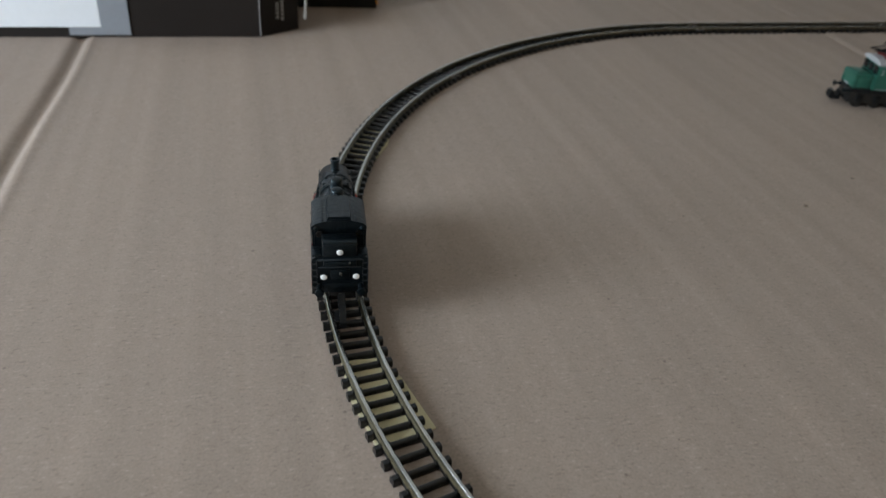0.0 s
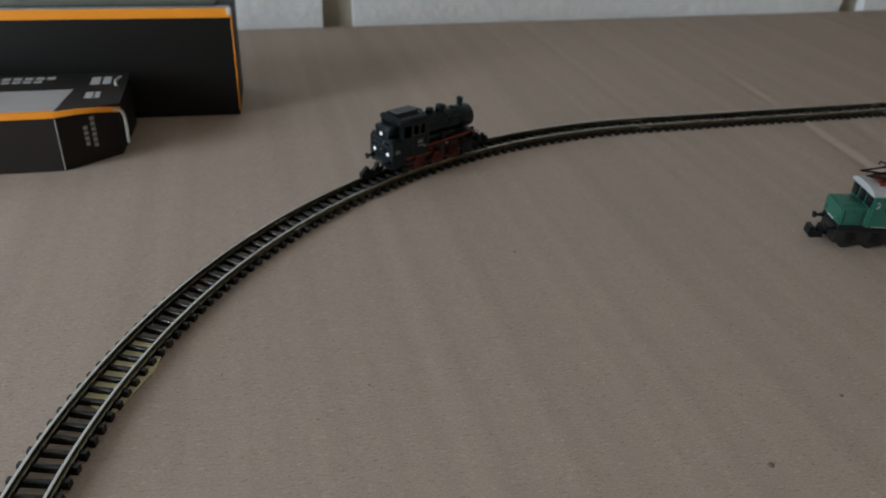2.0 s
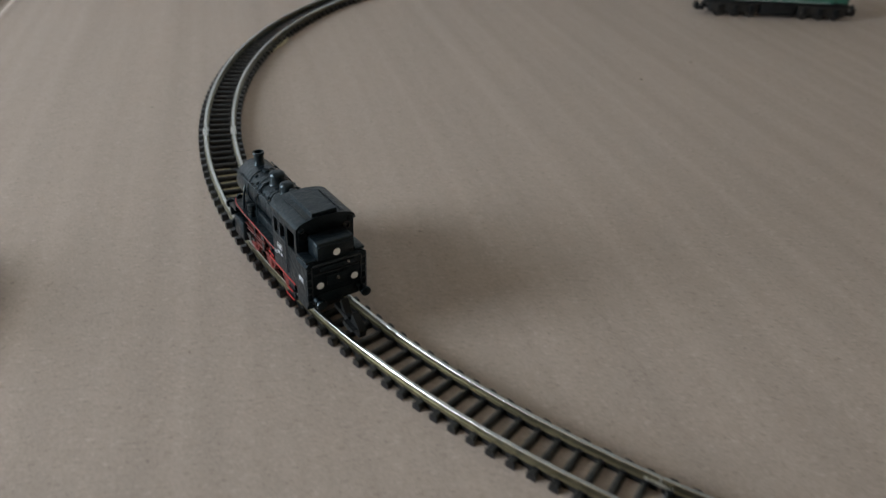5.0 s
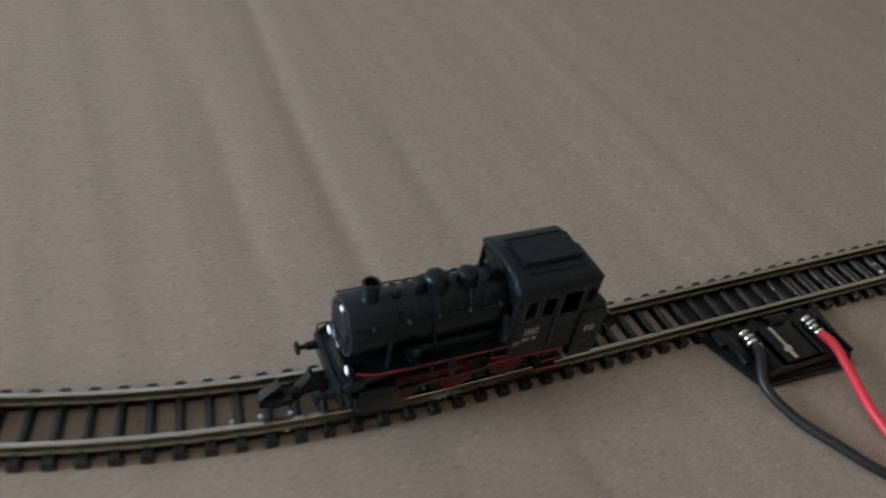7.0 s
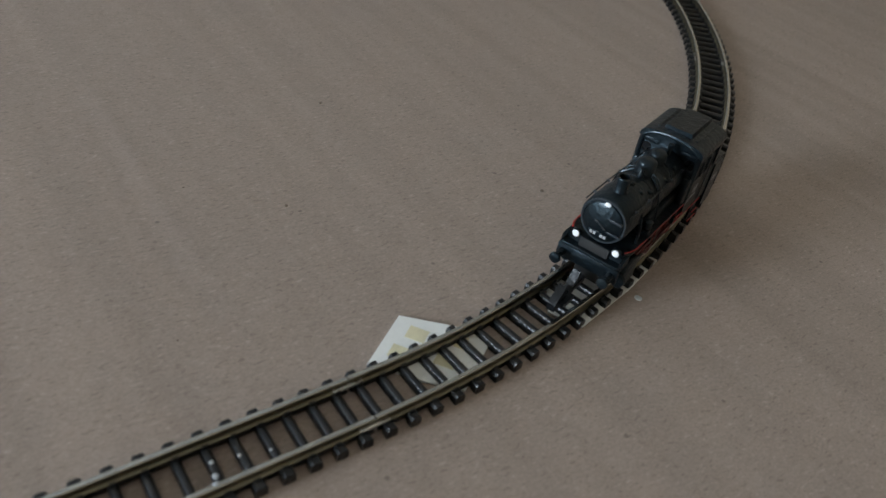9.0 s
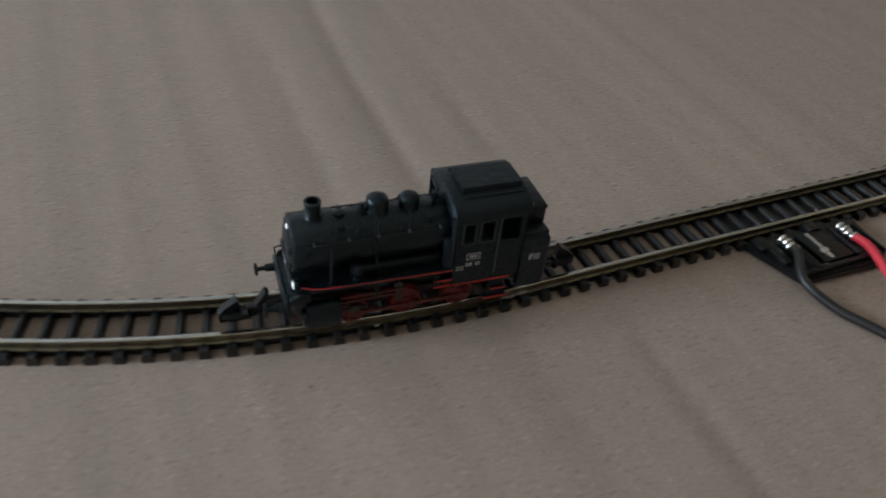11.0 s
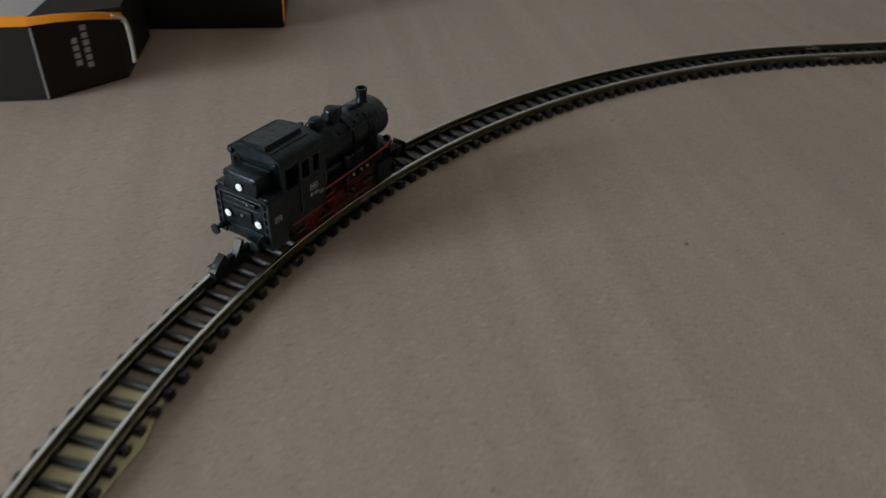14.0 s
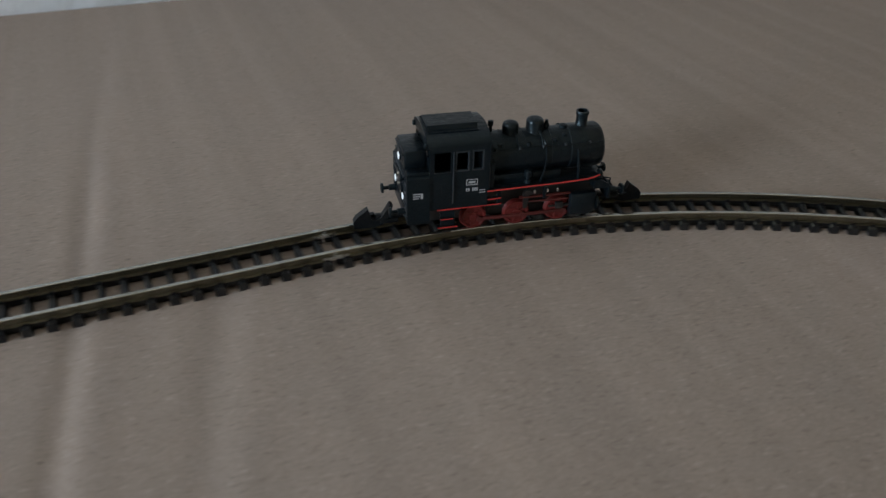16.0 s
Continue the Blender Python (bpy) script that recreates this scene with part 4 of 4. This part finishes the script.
# ---- boxes ----
def small_box():
    e = empty("carton", "slim dark printed carton with orange edge, taped at one end", "box")
    out = [(-420, 195.0), (-260, 191.0), (-243.5, 202.5), (-241.5, 231), (-420, 236)]
    body = part("body", prism(B(), out, 0.0, 19.4, "xy"), BOX_BROWN, e)
    part("top_panel", prism(B(), [(-420, 195.2), (-260.2, 191.2), (-256, 213), (-420, 217)], 19.4, 19.75, "xy"), BOX_SILVER, e, "silver-grey printed top")
    part("top_back", prism(B(), [(-420, 217.2), (-256.2, 213.2), (-255, 230.5), (-420, 235.5)], 19.4, 19.75, "xy"), BOX_BLACK, e)
    part("top_end", prism(B(), [(-260, 191.2), (-241, 196.5), (-240.5, 230), (-254.6, 230.5)], 19.4, 19.8, "xy"), BOX_BLACK, e)
    part("orange_edge", prism(B(), [(-312, 191.9), (-260.2, 190.6), (-260.2, 192.2), (-312, 193.4)], 17.9, 19.9, "xy"), ORANGE, e, "bright orange printed edge")
    bm = B()
    a = [(-260.2, 190.5, 18.0, 19.9), (-254, 191.0, 18.6, 20.3), (-247, 193.2, 18.2, 19.8), (-241.0, 196.4, 16.9, 18.4)]
    lo = [bm.verts.new((x, y, z)) for x, y, z, _ in a]
    hi = [bm.verts.new((x, y, z)) for x, y, _, z in a]
    lo2 = [bm.verts.new((x, y + 0.5, z)) for x, y, z, _ in a]
    hi2 = [bm.verts.new((x, y + 0.5, z)) for x, y, _, z in a]
    for i in range(3):
        bm.faces.new((lo[i], lo[i + 1], hi[i + 1], hi[i]))
        bm.faces.new((lo2[i], hi2[i], hi2[i + 1], lo2[i + 1]))
        bm.faces.new((hi[i], hi[i + 1], hi2[i + 1], hi2[i]))
        bm.faces.new((lo[i], lo2[i], lo2[i + 1], lo[i + 1]))
    part("end_flap", bm, ORANGE, e, "curled orange end flap")
    part("flap_edge", tube(B(), curve_points([(-243.0, 195.4, 18.2), (-240.8, 197.2, 16.6), (-240.4, 198.6, 12.0), (-240.8, 200.0, 5.0)], 4), 0.55, 6), RAW_EDGE, e, "frayed pale card edge")
    part("corner_wear", tube(B(), [(-260.0, 191.1, 0.2), (-259.9, 191.0, 17.4)], 0.2, 6), BOX_SILVER, e)
    # printing: bars
    for k in range(9):
        part("print_bar", box(B(), -296 + k * 3.6, -293.4 + k * 3.6, 225.5 - 0.1 * k, 228.3 - 0.1 * k, 19.75, 19.8), PRINT, e)
    for k in range(6):
        part("print_bar", box(B(), -288 + k * 3.4, -285.5 + k * 3.4, 222.0 - 0.1 * k, 224.0 - 0.1 * k, 19.75, 19.8), PRINT, e)
    for x, y, w, h in ((-252.5, 217, 3.0, 8), (-248.6, 217, 2.6, 8), (-252.5, 203, 2.4, 6), (-249.5, 203, 1.6, 6)):
        part("print_bar", box(B(), x, x + w, y, y + h, 19.8, 19.86), PRINT, e)
    part("printed_arc", tube(B(), curve_points([(-243.5, 214, 19.85), (-244.6, 219, 19.85), (-243.2, 224.5, 19.85)], 4), 0.5, 5), PRINT, e)
    n = Vector((11.5, -16.5, 0)).normalized()
    t = Vector((16.5, 11.5, 0)).normalized()
    for u in (9.0, 11.6):
        for k in range(6 if u > 10 else 4):
            c = Vector((-260, 191, 0)) + t * u + n * 0.1
            z = 5.2 + k * 1.8 + (0 if u > 10 else 1)
            bm = B()
            v = [c + t * a + n * b + Vector((0, 0, z + q)) for q in (0, 1.3) for b in (-0.05, 0.05) for a in (-0.7, 0.7)]
            vv = [bm.verts.new(p) for p in v]
            for q in ((0, 2, 3, 1), (4, 5, 7, 6), (0, 1, 5, 4), (2, 6, 7, 3), (0, 4, 6, 2), (1, 3, 7, 5)):
                bm.faces.new([vv[i] for i in q])
            part("print_bar", bm, PRINT, e)
    # tape round the far end and the white label under it
    part("tape", prism(B(), [(-334, 192.2), (-311, 191.7), (-311, 192.6), (-334, 193.2)], 1.0, 19.7, "xy"), TAPE, e, "strip of frosted grey tape")
    part("label", prism(B(), [(-400, 193.6), (-322, 191.9), (-322, 192.6), (-400, 194.4)], 4.2, 20.3, "xy"), LABEL_WHITE, e, "white paper label")
    bm = B()
    rnd = random.Random(7)
    nx, ny = 14, 7
    g = [[bm.verts.new((-372 + i * 4.6 + rnd.uniform(-0.6, 0.6), 192 + j * 5.6 + rnd.uniform(-0.6, 0.6), 20.1 + (0.5 + rnd.random() * 1.6 + max(0, j - 3) * 0.8 + max(0, i - 10) * 0.5) * (0 if j == 0 else 1))) for i in range(nx)] for j in range(ny)]
    for j in range(ny - 1):
        for i in range(nx - 1):
            bm.faces.new((g[j][i], g[j][i + 1], g[j + 1][i + 1], g[j + 1][i]))
    bmesh.ops.solidify(bm, geom=list(bm.faces), thickness=0.25)
    part("loose_tape", bm, TAPE, e, "crumpled frosted tape end")


def large_box():
    e = empty("large_carton", "large black carton with orange rim and clear plastic top", "box", m=pose(-0.2040, 0.2340, 0, 0, 0, -3.5))
    H, W, D = 40.0, 230.0, 32.0
    part("body", box(B(), -W, 0, 0, D, 0, H - 0.4, 0.5), BOX_BLACK, e)
    part("orange_rim", box(B(), -W, -0.3, -0.25, 0.5, H - 3.0, H + 0.3), ORANGE, e, "orange printed rim")
    part("orange_rim", tube(B(), [(0.05, 0.0, 2), (0.15, 0.0, 20), (0.05, 0.0, H - 1)], 0.22, 6), ORANGE, e)
    part("rim", box(B(), -W, -0.3, 0.5, 4.0, H - 0.4, H + 0.35, 0.1), BOX_SILVER, e)
    part("clear_top", box(B(), -W + 4, -5, 4.5, D - 4, H - 0.4, H + 3.0, 1.2), TRAY, e, "grey-green glossy plastic top")
    part("corner_wear", box(B(), -1.4, 0.3, -0.3, 0.4, H - 2.0, H + 0.4, 0.1), RAW_EDGE, e)


# ---- papers with glue stains, painted glints, feeder and wires ----
def paper(name, label, outline, material, squares=()):
    e = part(name, prism(B(), outline, 0.02, 0.32, "xy"), material)
    tagged(e, label, "paper slip", "paper slips under the track")
    for x, y, a in squares:
        bm = box(B(), -1.3, 1.3, -1.5, 1.5, 0.32, 0.36)
        bmesh.ops.rotate(bm, cent=(0, 0, 0), matrix=Matrix.Rotation(a, 3, "Z"), verts=bm.verts)
        bmesh.ops.translate(bm, vec=(x, y, 0), verts=bm.verts)
        part("glue_stain", bm, STAIN, e, "yellow dried glue stain")


def papers():
    paper("paper_slip", "yellowed paper slip wedged under curved track", [(-225.8, 79.8), (-223.4, 89.6), (-230.4, 93.6), (-239.5, 73), (-233.0, 66.8)], PAPER)
    paper("paper_slip", "yellowed paper slip wedged under curved track", [(-238.3, -41.2), (-242.0, -26.8), (-246, -20.5), (-253.0, -20), (-252.5, -32), (-249.5, -45)], PAPER)
    paper("paper_slip", "cream paper square with yellow glue stains, half under the track", [(69.1, -182.2), (60.1, -188.4), (65.2, -194.6), (69.6, -198.9), (78.6, -192.8), (75.4, -187.8)], PAPER_WHITE, ((65.2, -188.8, 0.62), (69.4, -186.8, 0.62), (70.3, -193.0, 0.62), (74.0, -190.5, 0.62)))
    paper("paper_slip", "cream paper slip wedged under the curve", [(119.0, -190.0), (107.0, -193.9), (93.4, -197.0), (90.6, -192.0), (95, -186.4), (110, -187.5)], PAPER_WHITE)
    paper("paper_slip", "white paper slip wedged under the curve", [(90.4, 188.3), (106.6, 183.9), (108.0, 189.0), (92.0, 194)], PAPER_WHITE)
    # flat pale drops, mostly standing in for glints on the sleepers
    bm = B()
    for x, y, r, z in ((35.4, -194.4, 0.45, 1.36), (35.1, -196.4, 0.6, 1.36), (34.4, -198.4, 0.5, 2.86), (38.6, -195, 0.35, 1.36), (42.2, -196, 0.3, 1.36), (-75.5, -195.5, 0.5, 1.36), (-79.2, -195.0, 0.5, 1.36), (-76.6, -197.8, 0.6, 1.36),
                       (-82.8, -194.6, 0.4, 1.36), (107.0, -196.0, 0.9, 0.0), (96.5, -191.6, 0.6, 0.3), (154.7, -171.8, 0.5, 2.86), (-56.5, 198.3, 0.5, 2.86), (-52.6, 191.3, 0.5, 2.86), (57.0, 191.3, 0.5, 2.86), (53.5, 198.6, 0.5, 2.86)):
        ring_solid(bm, "z", (x, y, z), [(0, r * 0.75), (0.08, r * 0.68), (0.14, r * 0.3)], 9)
    tagged(part("glint_drops", bm, PALE_GLINT), "small pale drops on the track, mostly painted glints", "glue drops", kind="stuff")


def feeder():
    e = empty("track_feeder", "black plastic track feeder clip with two soldered wires", "track feeder")
    base = prism(B(), [(-10.5, -200.2), (-7.0, -211.4), (10.4, -212.0), (13.0, -209.8), (14.4, -200.2)], 0.05, 1.6, "xy")
    bmesh.ops.bevel(base, geom=list(base.edges), offset=0.3, segments=2, affect="EDGES")
    part("base", base, BLACK_PLASTIC, e)
    part("under_plate", box(B(), -11.5, 14.2, -200.1, -190.2, 0.02, 0.62), BLACK_PLASTIC, e)
    for x0, x1, y0, y1, z in ((-1.2, 5.6, -209.5, -202.0, 2.5), (10.4, 12.6, -209.0, -201.5, 2.2), (-8.2, -6.4, -207.5, -201.5, 2.3)):
        part("housing", box(B(), x0, x1, y0, y1, 1.5, z, 0.25), BLACK_PLASTIC, e)
    for x0, x1, y0, y1 in ((-3.6, -2.9, -210.2, -203.4), (-3.6, -1.3, -210.6, -209.9), (6.0, 6.6, -209.6, -202.4), (11.2, 11.8, -210.6, -203.0)):
        part("rib", box(B(), x0, x1, y0, y1, 1.5, 2.75, 0.15), BLACK_PLASTIC, e)
    part("clip_block", box(B(), -9.6, -6.9, -203.4, -200.4, 1.5, 2.4, 0.3), BLACK_PLASTIC, e)
    part("clip_block", box(B(), 2.0, 4.6, -202.4, -200.4, 1.5, 2.9, 0.3), BLACK_PLASTIC, e)
    part("groove_wall", box(B(), -6.2, 10.8, -210.8, -210.0, 1.5, 2.5, 0.15), BLACK_PLASTIC, e)
    for x, y in ((8.4, -203.6), (-4.6, -203.2)):
        sp = B()
        for k in range(4):
            ring_solid(sp, "y", (x + (k % 2) * 0.25, y - 1.0 * k + 0.6, 2.6), [(-0.45, 0.45), (-0.2, 0.9), (0.2, 1.0), (0.45, 0.5)], 12)
        part("terminal", sp, SILVER, e, "bright soldered terminal")
    part("contact", box(B(), 0.4, 1.1, -209.2, -202.6, 2.5, 2.75, 0.08), SILVER, e)
    part("contact_blob", ring_solid(B(), "z", (0.6, -207.2, 2.6), [(0, 0.8), (0.3, 0.7), (0.5, 0.2)], 10), SILVER, e)
    red = curve_points([(8.5, -206.4, 2.9), (8.3, -209.5, 3.3), (7.4, -214.0, 2.6), (5.6, -222.5, 1.4), (5.0, -236, 1.0), (8, -262, 0.9), (4, -300, 0.9), (20, -360, 0.9), (30, -425, 0.9)], 6)
    tagged(part("wire", tube(B(), red, 0.78, 12), RED_WIRE), "red insulated wire lying on the cardboard", "wire", "feeder wires")
    blk = curve_points([(-4.8, -205.6, 2.9), (-6.6, -208.0, 3.9), (-8.2, -212.0, 2.2), (-6.6, -217.5, 1.0), (-4.2, -222.5, 0.9), (0.5, -230.5, 0.9), (12, -240, 0.9), (35, -246.5, 0.9), (60, -247.2, 0.9), (100, -250, 0.9), (150, -270, 0.9), (190, -330, 0.9), (200, -425, 0.9)], 6)
    tagged(part("wire", tube(B(), blk, 0.78, 12), BLACK_WIRE), "black insulated wire lying on the cardboard", "wire", "feeder wires")


def yellow_tub():
    e = empty("tape_roll", "pale yellow tape roll lying flat on the cardboard", "tape roll", m=pose(-0.3212, -0.0705, 0.0))
    part("core", ring_solid(B(), "z", (0, 0, 0), [(0, 14), (0, 21.5), (0.4, 22), (5.6, 22), (6, 21.5), (6, 14), (0, 14)], 40, False), YELLOW, e)


def specks():
    bm = B()
    rnd = random.Random(11)
    for x, y, r in ((-111.5, 27.2, 0.75), (-84.3, 41.8, 0.5), (-133.4, 113.6, 0.4), (66, -150, 0.3), (88, -120, 0.35), (112, -165, 0.4)):
        ring_solid(bm, "z", (x, y, card_height(np.array(x), np.array(y)).item() - 0.02), [(0, r), (0.18, r * 0.8), (0.25, r * 0.3)], 8)
    for k in range(70):
        x, y = rnd.uniform(-300, 200), rnd.uniform(-300, 330)
        ring_solid(bm, "z", (x, y, card_height(np.array(x), np.array(y)).item() - 0.02), [(0, rnd.uniform(0.12, 0.28)), (0.1, 0.1)], 6)
    tagged(part("crumbs", bm, CRUMB), "tiny dark crumbs scattered on the cardboard", "crumbs", kind="stuff")


room()
cardboard()
small_box()
large_box()
electric_engine()
papers()
feeder()
yellow_tub()
specks()
engine = steam_engine()
WHEELS, RODS = wheels(engine)
track_loop()
north_wall()


def run_at(t):
    """Metres along the track at t seconds, smooth through the rows of RUN."""
    ts, ss = [r[0] for r in RUN], [r[1] for r in RUN]
    i = max(0, min(len(ts) - 2, next((k for k in range(len(ts)) if ts[k] > t), len(ts)) - 1))
    def slope(k):
        a, b = max(k - 1, 0), min(k + 1, len(ts) - 1)
        return (ss[b] - ss[a]) / (ts[b] - ts[a])
    h = ts[i + 1] - ts[i]
    u = (t - ts[i]) / h
    return ((2 * u ** 3 - 3 * u ** 2 + 1) * ss[i] + (u ** 3 - 2 * u ** 2 + u) * h * slope(i)
            + (3 * u ** 2 - 2 * u ** 3) * ss[i + 1] + (u ** 3 - u ** 2) * h * slope(i + 1))


def motions():
    rows = []
    for k in range(161):
        x, y, h = on_track(run_at(k / 10) * 1000)
        yaw = float(np.interp(k / 10, [r[0] for r in YAW], [r[1] for r in YAW]))
        rows.append((k / 10, pose(x / 1000, y / 1000, 0, 0, 0, math.degrees(h) + yaw)))
    walk(engine, rows)
    spin = [(k / FPS, 0.6 * run_at(k / FPS) * 1000 / WHEEL_R) for k in range(16 * FPS + 1)]
    for w, x, s in WHEELS:
        base = Matrix.Translation((x / 1000, s * 0.0035, (RAIL_H + WHEEL_R) / 1000))
        flip = Matrix.Rotation(math.pi if s < 0 else 0, 4, "Z")
        walk(w, [(t, base @ Matrix.Rotation(a + (1.57 if s < 0 else 0), 4, "Y") @ flip) for t, a in spin])
    for rod, s in RODS:
        off = 1.57 if s < 0 else 0.0
        walk(rod, [(t, Matrix.Translation((CRANK * math.sin(a + off) / 1000, s * 0.0043, (RAIL_H + WHEEL_R + CRANK * math.cos(a + off)) / 1000))) for t, a in spin])


motions()
